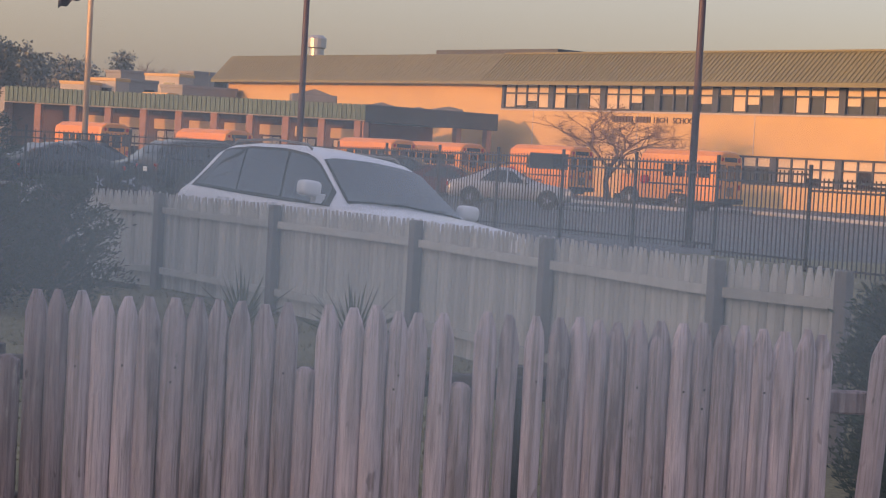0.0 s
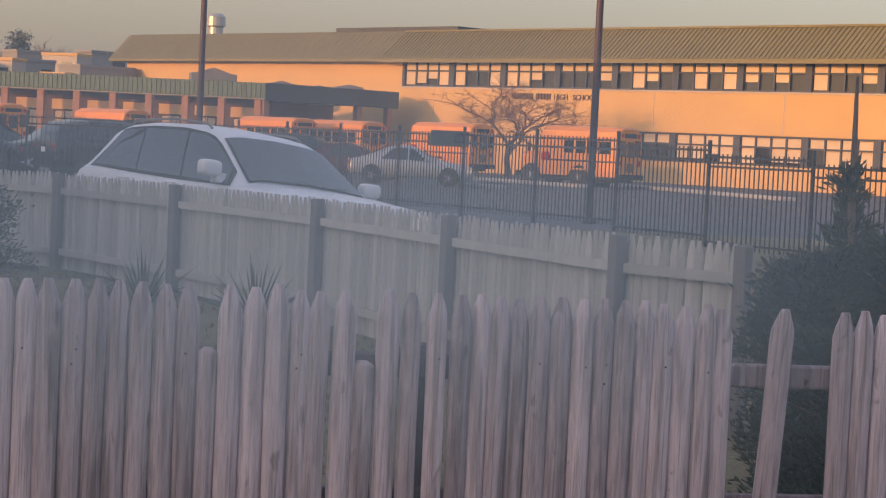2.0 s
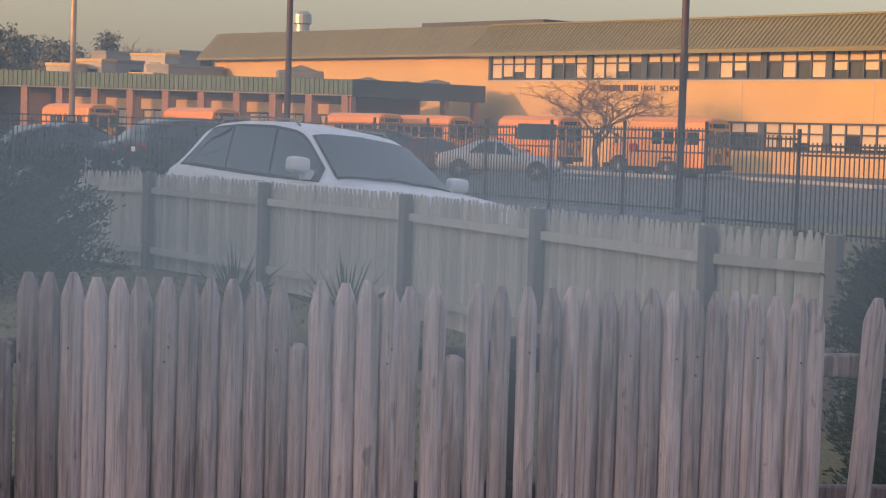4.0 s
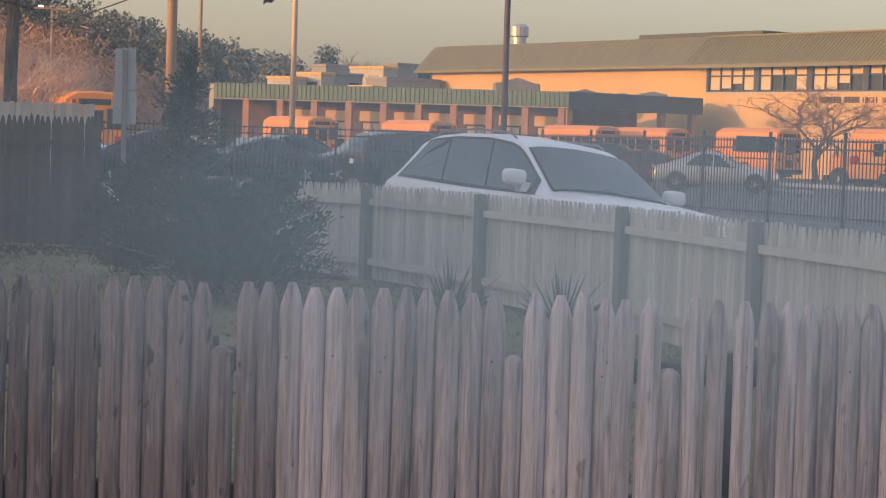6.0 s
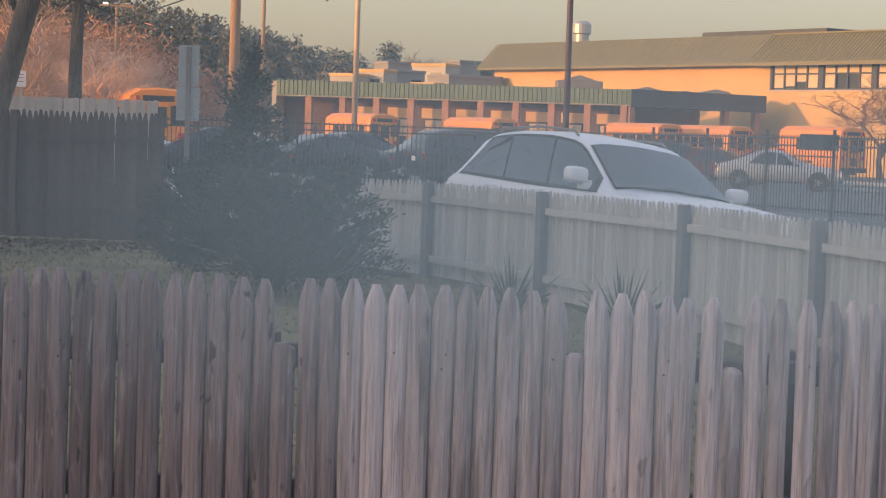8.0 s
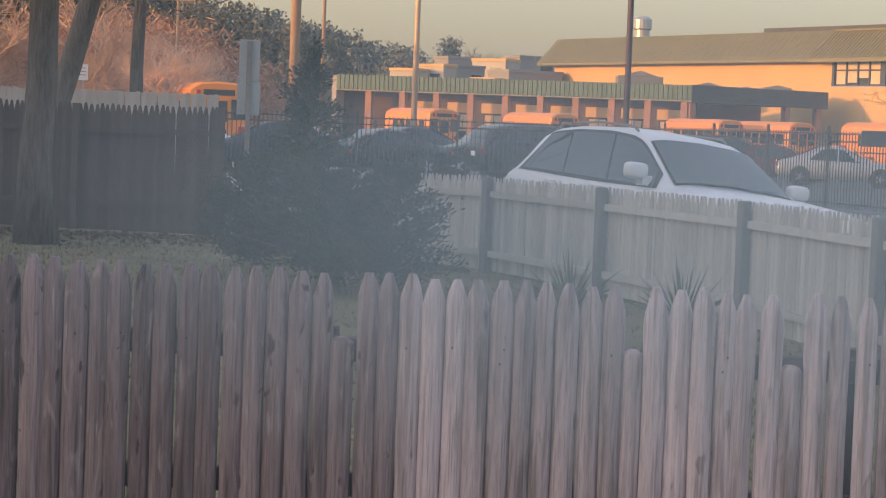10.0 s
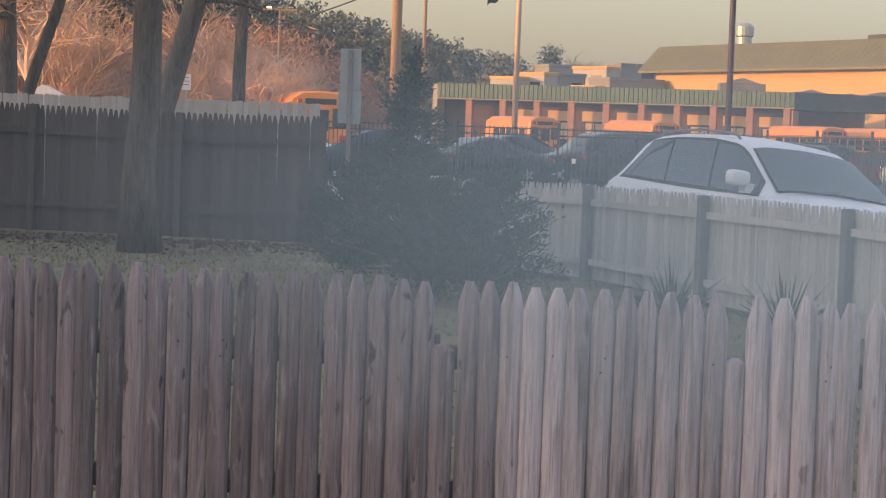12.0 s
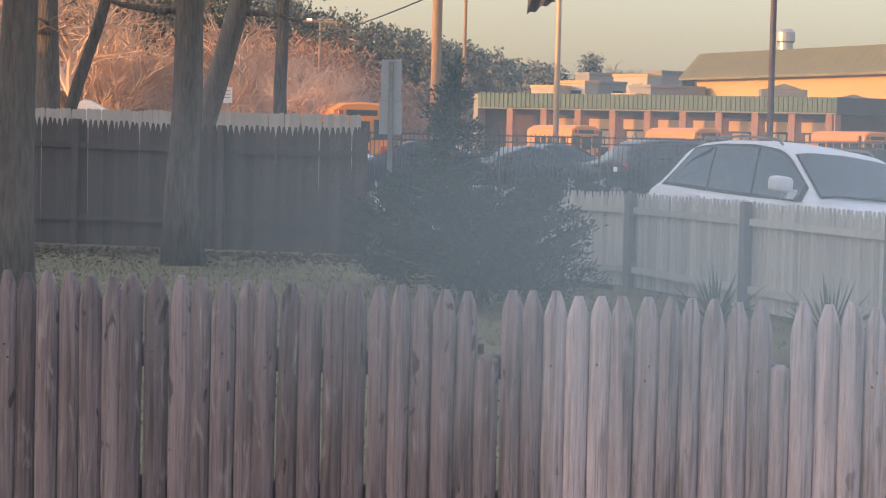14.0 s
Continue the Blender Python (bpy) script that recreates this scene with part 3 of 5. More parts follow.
    spans = ((xw0 - hl * 0.06, xw1 - hl * 0.0, -hl * 0.02), (-hl * 0.04, -hl * 0.22, -hl * 0.36), (-hl * 0.38, -hl * 0.55, xr - hl * 0.02)) if form == "suv" else ((xw0 - hl * 0.1, xw1 - hl * 0.02, -hl * 0.02), (-hl * 0.04, -hl * 0.2, xr - hl * 0.1))
    for s in (1, -1):
        for k, (x0, xm, x1) in enumerate(spans):
            last = k == len(spans) - 1
            low, high = [], []
            for j in range(6):
                x = x0 + (x1 - x0) * j / 5
                lo = flank(x, 0.17 if form == "suv" else 0.05)
                if k == 0:
                    v = min(0.89, 0.08 + 0.81 * min(1, (x0 - x) / max(0.05, (x0 - xm))))
                elif last:
                    v = min(0.89, 0.14 + 0.9 * (x - x1) / (0.22 * hl))
                else:
                    v = 0.89
                hi = flank(x, max(0.24 if form == "suv" else 0.12, v))
                low.append((lo.x, s * lo.y, lo.z))
                high.append((hi.x, s * hi.y, hi.z))
            part("side_window", sheet(low, high, (0, s * 0.022, 0.006), 3), CAR_GLASS, c, smooth=True)
        mirror = bmesh.new()
        bmesh.ops.create_uvsphere(mirror, u_segments=16, v_segments=10, radius=1.0)
        for v in mirror.verts:
            v.co = Vector([math.copysign(abs(k) ** 0.55, k) * w for k, w in zip(v.co, (0.075, 0.115, 0.085))]) + Vector((xw0 - hl * 0.17, s * (hw + 0.08), belt + 0.18))
        part("mirror", mirror, paint, c, smooth=True)
        part("mirror_foot", boxed(xw0 - hl * 0.19, s * (hw - 0.1), belt + 0.02, xw0 - hl * 0.15, s * (hw + 0.04), belt + 0.1, bevel=0.01), paint, c)
        for x in (hl * 0.62, -hl * 0.60):
            wheel_parts(c, x, s * (hw - 0.11), r, s, WHEELS)
            bm = bmesh.new()
            bmesh.ops.create_cone(bm, cap_ends=True, segments=24, radius1=r * 1.13, radius2=r * 1.13, depth=0.06, matrix=Matrix.Translation((x, s * (hw - 0.012), r + 0.02)) @ Matrix.Rotation(radians(90), 4, "X"))
            part("wheel_arch", bm, BUS_BLACK, c)
        part("headlight", box(bmesh.new(), hl * 0.88, s * hw * 0.55, belt * 0.62, hl * 0.985, s * hw * 0.86, belt * 0.80, bevel=0.03), CLEAR_LENS, c)
        part("tail_light", box(bmesh.new(), -hl * 0.99, s * hw * 0.66, belt * 0.80, -hl * 0.955, s * hw * 0.88, belt * 0.95, bevel=0.02), RED_LENS, c)
        if form == "suv":
            part("roof_rail", tube(bmesh.new(), [(-hl * 0.6, s * rw * 0.84, H - 0.06), (-hl * 0.55, s * rw * 0.84, H - 0.02), (-hl * 0.1, s * rw * 0.84, H - 0.03), (-hl * 0.05, s * rw * 0.84, H - 0.08)], 0.014, 6), DULL, c)
        part("door_handle", boxed(-hl * 0.30, s * hw * 0.995, belt - 0.13, -hl * 0.22, s * (hw + 0.025), belt - 0.10, bevel=0.008), paint, c)
    a, b = st[3], st[4]
    yy = [-0.94, -0.58, -0.2, 0.2, 0.58, 0.94]

    def screen(a, b, u0, u1, off):
        e0 = [(a[0] + (b[0] - a[0]) * u0, y * (a[5] + (b[5] - a[5]) * u0), a[4] + (b[4] - a[4]) * u0 - 0.012 * y * y) for y in yy]
        e1 = [(a[0] + (b[0] - a[0]) * u1, y * (a[5] + (b[5] - a[5]) * u1), a[4] + (b[4] - a[4]) * u1 - 0.012 * y * y) for y in yy]
        return sheet(e0, e1, off, 4)

    part("windscreen", screen(a, b, 0.06, 0.86, (0.055, 0, 0.065)), CAR_GLASS, c, smooth=True)
    k = 8 if form == "suv" else 6
    part("rear_window", screen(st[k + 1], st[k], 0.1, 0.92, (-0.025, 0, 0.03)), CAR_GLASS, c, smooth=True)
    part("grille", boxed(hl * 0.965, -hw * 0.42, 0.5, hl * 1.0, hw * 0.42, belt * 0.74, bevel=0.02), BUS_BLACK, c)
    part("number_plate", boxed(-hl * 1.005, -0.16, 0.78, -hl * 0.99, 0.16, 0.92), SIGN_WHITE, c)
    return c


def wagon(name, m, paint, label):
    """The near sport utility vehicle: x ahead, its shell swept through smooth lines of sill, belt, roof and rail."""
    c = thing(name, (0, 0, 0), 0, label, "car")
    c.matrix_basis = m
    keys = [(2.42, .60, .46, .66, .70, .46), (2.36, .80, .34, .80, .845, .64), (2.05, .92, .29, .90, .965, .74), (1.5, .955, .28, .955, 1.035, .79), (1.0, .97, .28, .985, 1.06, .815),
            (.95, .972, .28, .99, 1.075, .81), (.2, .975, .28, 1.01, 1.565, .665), (0.0, .975, .28, 1.015, 1.64, .65), (-.5, .975, .28, 1.04, 1.70, .645), (-1.2, .97, .28, 1.085, 1.715, .64),
            (-1.75, .965, .28, 1.125, 1.685, .635), (-2.02, .95, .29, 1.145, 1.60, .63), (-2.34, .92, .31, 1.10, 1.17, .74), (-2.40, .90, .34, .96, 1.0, .76), (-2.46, .82, .46, .74, .78, .66)]
    kx = np.array([k[0] for k in keys])[::-1]
    fine = np.linspace(-2.46, 2.42, 123)
    cols = []
    for j in range(1, 6):
        v = np.interp(fine, kx, np.array([k[j] for k in keys])[::-1])
        e = np.concatenate([v[:1], v[:1], v, v[-1:], v[-1:]])
        cols.append(np.convolve(e, (0.1, 0.22, 0.36, 0.22, 0.1), "valid"))

    def at(x):
        return [float(np.interp(x, fine, col)) for col in cols]

    def side(x, v):
        """A point between the belt (0) and the roof rail (1)."""
        hw, z0, zb, zr, rw = at(x)
        return Vector((x, hw * .965 + (rw - hw * .965) * v + 0.03 * v * (1 - v), zb + (zr - 0.05 - zb) * v))

    def top(x, f):
        hw, z0, zb, zr, rw = at(x)
        return Vector((x, f * rw, zr + float(np.interp(abs(f), (0, .6, .9, 1), (0.015, 0, -0.02, -0.05)))))

    bm = bmesh.new()
    rings = []
    for x in fine:
        hw, z0, zb, zr, rw = at(x)
        half = [(0, z0), (hw * .86, z0), (hw * .97, z0 + .16), (hw, zb - .34), (hw * .995, zb - .16), (hw * .985, zb - .04)]
        half += [tuple(side(x, v))[1:] for v in (0, .25, .5, .75, 1)] + [tuple(top(x, f))[1:] for f in (.9, .6, .3, 0)]
        rings.append([bm.verts.new((x, y, z)) for y, z in half] + [bm.verts.new((x, -y, z)) for y, z in half[-2:0:-1]])
    n = len(rings[0])
    for r0, r1 in zip(rings, rings[1:]):
        for i in range(n):
            bm.faces.new((r0[i], r0[(i + 1) % n], r1[(i + 1) % n], r1[i]))
    bm.faces.new(rings[0][::-1])
    bm.faces.new(rings[-1])
    part("body", bm, paint, c, smooth=True)

    def grid(f, nu, nv):
        g = bmesh.new()
        vs = [[g.verts.new(f(i / nu, j / nv)) for j in range(nv + 1)] for i in range(nu + 1)]
        for i in range(nu):
            for j in range(nv):
                g.faces.new((vs[i][j], vs[i + 1][j], vs[i + 1][j + 1], vs[i][j + 1]))
        return g

    def pane(sg, fb, ft, bb, bt, v0, v1, out):
        def f(u, w):
            x = (fb + (ft - fb) * w) * (1 - u) + (bb + (bt - bb) * w) * u
            p = side(x, v0 + (v1 - v0) * w)
            return Vector((p.x, sg * (p.y + out), p.z + out * 0.3))
        return grid(f, 16, 6)

    for sg in (1, -1):
        part("window_seal", pane(sg, .87, .74, -2.03, -1.80, 0.02, 0.97, 0.008), BUS_BLACK, c, smooth=True)
        for fb, ft, bb, bt in ((.80, .66, -.07, -.36), (-.115, -.405, -.99, -1.265), (-1.025, -1.30, -1.93, -1.75)):
            part("side_window", pane(sg, fb, ft, bb, bt, 0.08, 0.91, 0.018), CAR_GLASS, c, smooth=True)
        mirror = bmesh.new()
        bmesh.ops.create_uvsphere(mirror, u_segments=20, v_segments=12, radius=1.0)
        for v in mirror.verts:
            v.co = Vector([math.copysign(abs(k) ** 0.5, k) * w for k, w in zip(v.co, (0.085, 0.125, 0.085))]) + Vector((0.64, sg * 1.07, 1.165))
        part("mirror", mirror, paint, c, smooth=True)
        part("mirror_foot", box(bmesh.new(), 0.60, sg * 0.91, 1.03, 0.70, sg * 1.0, 1.11, bevel=0.012), paint, c)
        for x in (-0.22, -1.17):
            part("door_handle", box(bmesh.new(), x - 0.10, sg * 0.955, 0.955 - x * 0.03, x + 0.08, sg * 1.0, 0.985 - x * 0.03, bevel=0.01), paint, c)
        for x in (1.45, -1.40):
            wheel_parts(c, x, sg * 0.87, 0.37, sg, WHEELS)
            bm = bmesh.new()
            bmesh.ops.create_cone(bm, cap_ends=True, segments=28, radius1=0.43, radius2=0.43, depth=0.06, matrix=Matrix.Translation((x, sg * 0.955, 0.40)) @ Matrix.Rotation(radians(90), 4, "X"))
            part("wheel_arch", bm, BUS_BLACK, c)
        part("headlight", box(bmesh.new(), 2.16, sg * 0.52, .66, 2.36, sg * .80, .80, bevel=0.04), CLEAR_LENS, c)
        part("tail_light", box(bmesh.new(), -2.46, sg * .70, .82, -2.38, sg * .86, .96, bevel=0.03), RED_LENS, c)
        rail = [tuple(Vector((x, 0, dz)) + Vector((0, sg * at(x)[4] * .92, at(x)[3]))) for x, dz in ((-1.75, -.01), (-1.68, .03), (-0.9, .03), (-.2, .028), (-.1, -.015))]
        part("roof_rail", tube(bmesh.new(), rail, 0.014, 6), DULL, c)
        for x in (-.09, -1.0, .84):
            a = [(x, sg * (at(x)[0] * k + 0.0015), z) for k, z in ((.985, at(x)[2] - .05), (.995, at(x)[2] - .16), (1.0, at(x)[2] - .34), (.972, .45))]
            part("door_seam", tube(bmesh.new(), a, 0.004, 4), BUS_BLACK, c)
    part("windscreen_seal", grid(lambda u, w: top(.965 - .755 * u, (2 * w - 1) * .965) + Vector((0.008, 0, 0.010)), 24, 10), BUS_BLACK, c, smooth=True)
    part("windscreen", grid(lambda u, w: top(.94 - .70 * u, (2 * w - 1) * .94) + Vector((0.016, 0, 0.022)), 24, 10), CAR_GLASS, c, smooth=True)
    part("rear_window", grid(lambda u, w: top(-2.06 - .24 * u, (2 * w - 1) * .86) + Vector((-0.008, 0, 0.008)), 8, 8), CAR_GLASS, c, smooth=True)
    for y in (-0.45, 0.2):
        tip = top(.90, y + .5) + Vector((0.01, 0, 0.025))
        part("wiper", tube(bmesh.new(), [top(.97, y) + Vector((0.01, 0, 0.015)), tip], 0.008, 5), BUS_BLACK, c)
    part("grille", box(bmesh.new(), 2.33, -.42, .52, 2.44, .42, .72, bevel=0.02), BUS_BLACK, c)
    part("number_plate", box(bmesh.new(), -2.475, -.16, .78, -2.44, .16, .92), SIGN_WHITE, c)
    return c


wagon("white_car", pose(1.604, 24.171, 0.563, -5.47, -0.83, -58.8) @ Matrix.Diagonal((1.1, 1.1, 1.1, 1)), PAINT_WHITE, "white parked sport utility vehicle with tinted windows")
vehicle("silver_sedan", (10.9, 74.0, 0.9), -12, PAINT_SILVER, "silver parked sedan behind the iron fence", form="sedan", length=4.7, width=1.84, height=1.5, group="parked cars")
vehicle("dark_car", (9.6, 82.0, 0.9), -14, PAINT_RED, "dark red parked sedan behind the silver one", form="sedan", length=4.7, width=1.84, height=1.5, group="parked cars")
vehicle("dark_car", (8.6, 90.0, 0.9), -14, PAINT_BLACK, "black parked sport utility vehicle behind the sedans", length=4.8, width=1.9, height=1.8, group="parked cars")
vehicle("dark_car", (0.25, 59.4, 0.9), 22, PAINT_BLACK, "black parked sport utility vehicle showing its rear and flank", length=5.0, width=1.96, height=1.74, group="parked cars")
vehicle("dark_car", (-1.5, 64.6, 0.9), 195, PAINT_BLACK, "black parked sport utility vehicle facing along the row", length=4.9, width=1.95, height=1.84, group="parked cars")
vehicle("dark_car", (-4.9, 69.5, 0.9), 200, PAINT_BLUE, "dark blue parked sedan facing along the row", form="sedan", length=4.7, width=1.84, group="parked cars", height=1.62)
vehicle("dark_car", (-5.2, 62.0, 0.9), 203, PAINT_BLACK, "black parked sedan with a bright windscreen", form="sedan", length=4.6, width=1.84, group="parked cars", height=1.5)
vehicle("silver_car", (-8.4, 66.5, 0.9), 200, PAINT_SILVER, "silver parked hatchback behind the bushes", form="sedan", length=4.5, width=1.84, group="parked cars", height=1.5)
vehicle("dark_car", (-12.2, 64.0, 0.9), 200, PAINT_BLACK, "black parked car behind the bushes", form="sedan", group="parked cars", height=1.5)
vehicle("dark_car", (-7.7, 55.2, 0.9), 190, PAINT_BLUE, "dark blue parked car beside the street sign", form="sedan", length=4.7, width=1.84, group="parked cars", height=1.58)
vehicle("silver_car", (-11.0, 59.0, 0.9), 192, PAINT_WHITE, "white parked car beyond the street sign", form="sedan", group="parked cars", height=1.5)


def school_bus(name, at, heading, label, length=10.6, group="school buses", nose=1.6):
    """A hooded school bus: x ahead, rear at -length/2."""
    c = thing(name, at, heading, label, "bus", group)
    hl, hw = length / 2, 1.2
    x1 = hl - nose
    bm = bmesh.new()
    sec = [(-hw, 0.55), (-hw, 2.35), (-hw * 0.93, 2.85), (-hw * 0.6, 3.08), (0, 3.13), (hw * 0.6, 3.08), (hw * 0.93, 2.85), (hw, 2.35), (hw, 0.55)]
    rings = [[bm.verts.new((x, y * k, 0.55 + (z - 0.55) * kz)) for y, z in sec] for x, k, kz in ((-hl, 0.97, 0.97), (-hl + 0.12, 1, 1), (x1 - 0.15, 1, 1), (x1, 0.97, 0.97))]
    for r0, r1 in zip(rings, rings[1:]):
        for i in range(9):
            bm.faces.new((r0[i], r0[(i + 1) % 9], r1[(i + 1) % 9], r1[i]))
    bm.faces.new(rings[0][::-1])
    bm.faces.new(rings[-1])
    part("body", bm, BUS_YELLOW, c)
    part("hood", box(bmesh.new(), x1 - 0.05, -0.95, 0.6, hl, 0.95, 1.75, bevel=0.18), BUS_YELLOW, c)
    part("grille", boxed(hl - 0.01, -0.5, 0.8, hl + 0.03, 0.5, 1.5), BUS_BLACK, c)
    part("windscreen", boxed(x1 - 0.02, -1.0, 1.85, x1 + 0.02, 1.0, 2.65, bevel=0.01), CAR_GLASS, c)
    n = max(4, int((length - nose - 1.3) / 0.72))
    for s in (1, -1):
        for k in range(n):
            x = -hl + 0.5 + k * 0.72
            w = part("side_window", boxed(x, s * (hw - 0.01), 1.72, x + 0.60, s * (hw + 0.012), 2.36, bevel=0.01), CAR_GLASS, c)
            part("frame", boxed(x - 0.01, s * (hw + 0.01), 2.03, x + 0.61, s * (hw + 0.02), 2.06), BUS_BLACK, w)
        for z in (0.86, 1.28, 1.58):
            part("rub_rail", boxed(-hl + 0.1, s * hw, z, x1 - 0.1, s * (hw + 0.025), z + 0.09), BUS_BLACK if z == 1.28 else BUS_YELLOW, c)
        for x in (-hl + 2.3, hl - 0.95):
            wheel_parts(c, x, s * (hw - 0.14), 0.5, s, WHEELS)
            bm = bmesh.new()
            bmesh.ops.create_cone(bm, cap_ends=True, segments=20, radius1=0.6, radius2=0.6, depth=0.05, matrix=Matrix.Translation((x, s * (hw - 0.01), 0.5)) @ Matrix.Rotation(radians(90), 4, "X"))
            part("wheel_arch", bm, BUS_BLACK, c)
        part("tail_light", box(bmesh.new(), -hl - 0.03, s * 0.78, 1.2, -hl + 0.01, s * 1.0, 1.42, bevel=0.02), RED_LENS, c)
        part("warning_light", box(bmesh.new(), -hl - 0.03, s * 0.72, 2.62, -hl + 0.05, s * 0.9, 2.8, bevel=0.02), RED_LENS, c)
        part("rear_window", boxed(-hl - 0.02, s * 0.48, 1.72, -hl + 0.02, s * 1.02, 2.45, bevel=0.01), CAR_GLASS, c)
        part("mirror", box(bmesh.new(), hl - 1.0, s * 1.35, 1.7, hl - 0.9, s * 1.55, 2.2, bevel=0.02), BUS_BLACK, c)
    part("rear_door", boxed(-hl - 0.025, -0.42, 0.75, -hl + 0.02, 0.42, 2.55, bevel=0.015), BUS_YELLOW, c)
    part("door_window", boxed(-hl - 0.04, -0.32, 1.6, -hl - 0.01, 0.32, 2.4, bevel=0.01), CAR_GLASS, c)
    part("door_pane", boxed(-hl - 0.04, -0.3, 0.85, -hl - 0.01, 0.3, 1.3, bevel=0.01), CAR_GLASS, c)
    part("name_board", boxed(-hl - 0.02, -0.6, 2.6, -hl + 0.04, 0.6, 2.82), BUS_BLACK, c)
    part("bumper", boxed(-hl - 0.18, -1.18, 0.45, -hl, 1.18, 0.72, bevel=0.03), BUS_BLACK, c)
    part("front_bumper", boxed(hl, -1.1, 0.42, hl + 0.15, 1.1, 0.68, bevel=0.03), BUS_BLACK, c)
    part("stop_arm", box(bmesh.new(), 1.0, hw + 0.03, 1.3, 1.45, hw + 0.06, 1.72, bevel=0.1), RED_LENS, c)
    part("chassis", boxed(-hl + 0.3, -0.8, 0.3, hl - 0.3, 0.8, 0.56), BUS_BLACK, c)
    return c


def bus_at(rear_left, heading_vec, label, length=10.6, nose=1.6, size=1.0):
    h = Vector(heading_vec).normalized()
    right = Vector((h.y, -h.x))
    p = Vector(rear_left) + right * 1.2 * size + h * (length / 2 * size)
    b = school_bus("school_bus", (p.x, p.y, 0.9), math.degrees(math.atan2(h.y, h.x)), label, length, nose=nose)
    b.scale = (size, size, size)
    return b


bus_at((-12.6, 70.0), (-0.30, 0.95), "orange-yellow school bus seen from behind beyond the board fence", 8.2, 1.5, 0.93)
bus_at((22.1, 87.0), (-0.70, 0.71), "short orange-yellow school bus with a hood parked by the school", 6.2, 1.5, 0.88)
bus_at((18.9, 107.0), (-0.65, 0.76), "short orange-yellow school bus parked below the bare tree", 6.2, 1.5, 0.92)
bus_at((9.4, 110.0), (-0.62, 0.78), "orange-yellow school bus parked by the covered entrance", 6.6, 1.5, 0.88)
bus_at((13.3, 110.0), (-0.62, 0.78), "orange-yellow school bus parked by the covered entrance", 6.6, 1.5, 0.88)
bus_at((0.3, 110.0), (-0.62, 0.78), "orange-yellow school bus beside the colonnade", 6.6, 1.6, 0.88)
bus_at((-6.4, 110.0), (-0.62, 0.78), "orange-yellow school bus beside the colonnade", 6.6, 1.6, 0.88)


# ---- the school ----
WALL_AT, WALL_ANG = (18.8, 134.0), math.degrees(math.atan2(-0.824, 0.567))
BAY = 4.76


def school():
    """x runs along the front wall, y into the building."""
    s = thing("school_building", (*WALL_AT, 0.9), WALL_ANG, "two-storey cream school building with a green metal roof", "building")
    W, ND = 11 * BAY, 11
    part("wall", boxed(0, 0.25, 0, W, 0.55, 7.3), STUCCO, s)
    part("end_wall", boxed(0, 0.55, 0, 0.3, 22, 7.3), STUCCO, s)
    part("spandrel", boxed(0, 0.0, 3.02, W, 0.25, 5.42, bevel=0.02), STUCCO, s)
    part("sill_band", boxed(-0.02, -0.06, 5.40, W, 0.25, 5.50), BLOCK, s)
    part("base_wall", boxed(0, 0.0, 0, W, 0.25, 1.3), STUCCO, s)
    for k in range(0, ND, 2):
        part("panel_joint", boxed(k * BAY + 3.2, -0.015, 3.05, k * BAY + 3.26, 0.02, 5.38), BLOCK, s)
    rng = random.Random(8)
    for row, (z0, z1) in enumerate(((5.5, 7.2), (1.3, 3.02))):
        for k in range(ND):
            x0, x1 = k * BAY, (k + 1) * BAY
            if row == 1 and k < 4:
                part("spandrel", boxed(x0, 0.0, 1.3, x1, 0.25, 3.02), STUCCO, s)
                continue
            w = part("window", boxed(x0 + 0.05, 0.2, z0, x1 - 0.05, 0.245, z1), PANE, s)
            fr = bmesh.new()
            for a, b in ((x0, x0 + 0.24), (x1 - 0.24, x1)):
                box(fr, a + 0.003, 0.02, z0, b - 0.003, 0.2, z1)
            zt = z0 + 0.62 * (z1 - z0)
            for i in range(1, 4):
                x = x0 + 0.24 + i * (BAY - 0.48) / 4
                box(fr, x - 0.05, 0.08, z0 + 0.08, x + 0.05, 0.2, z1 - 0.08)
            for z in (z0 + 0.04, zt, z1 - 0.06):
                box(fr, x0 + 0.24, 0.06, z - 0.05, x1 - 0.24, 0.2, z + 0.05)
            part("frame", fr, DARK_FRAME, w)
            cell = (BAY - 0.48) / 4
            for i in range(4):
                xa = x0 + 0.24 + i * cell + 0.055
                drop = rng.choice((0.34, 0.36, 0.97, 0.97, 0.97, 0.9, 0.7, 0.36))
                if drop > 0:
                    part("blind", boxed(xa, 0.185, z1 - 0.1 - drop * (z1 - z0 - 0.2), xa + cell - 0.11, 0.195, z1 - 0.1), BLIND, w)
    # a standing-seam roof: sloping sheet, seams as ribs, a fascia along the eave
    bm = bmesh.new()
    prof = [(-0.9, 7.05), (-0.9, 7.3), (1.3, 9.25), (2.3, 9.25), (2.3, 7.2)]
    a = [bm.verts.new((-1.2, y, z)) for y, z in prof]
    b = [bm.verts.new((W, y, z)) for y, z in prof]
    for i in range(5):
        bm.faces.new((a[i], a[(i + 1) % 5], b[(i + 1) % 5], b[i]))
    bm.faces.new(a[::-1])
    bm.faces.new(b)
    roof = part("roof", bm, ROOF_GREEN, s)
    seam = bmesh.new()
    prism(seam, [(-0.92, 7.3), (-0.92, 7.35), (1.28, 9.30), (1.34, 9.25)], -0.03, 0.03)
    seam.transform(Matrix.Rotation(radians(90), 4, "Z"))
    me = to_mesh("seam", seam, ROOF_GREEN)
    for i in range(int((W + 1.2) / 0.34)):
        x = -1.15 + i * 0.34
        put("seam", me, roof, pose(x, 0, 0))
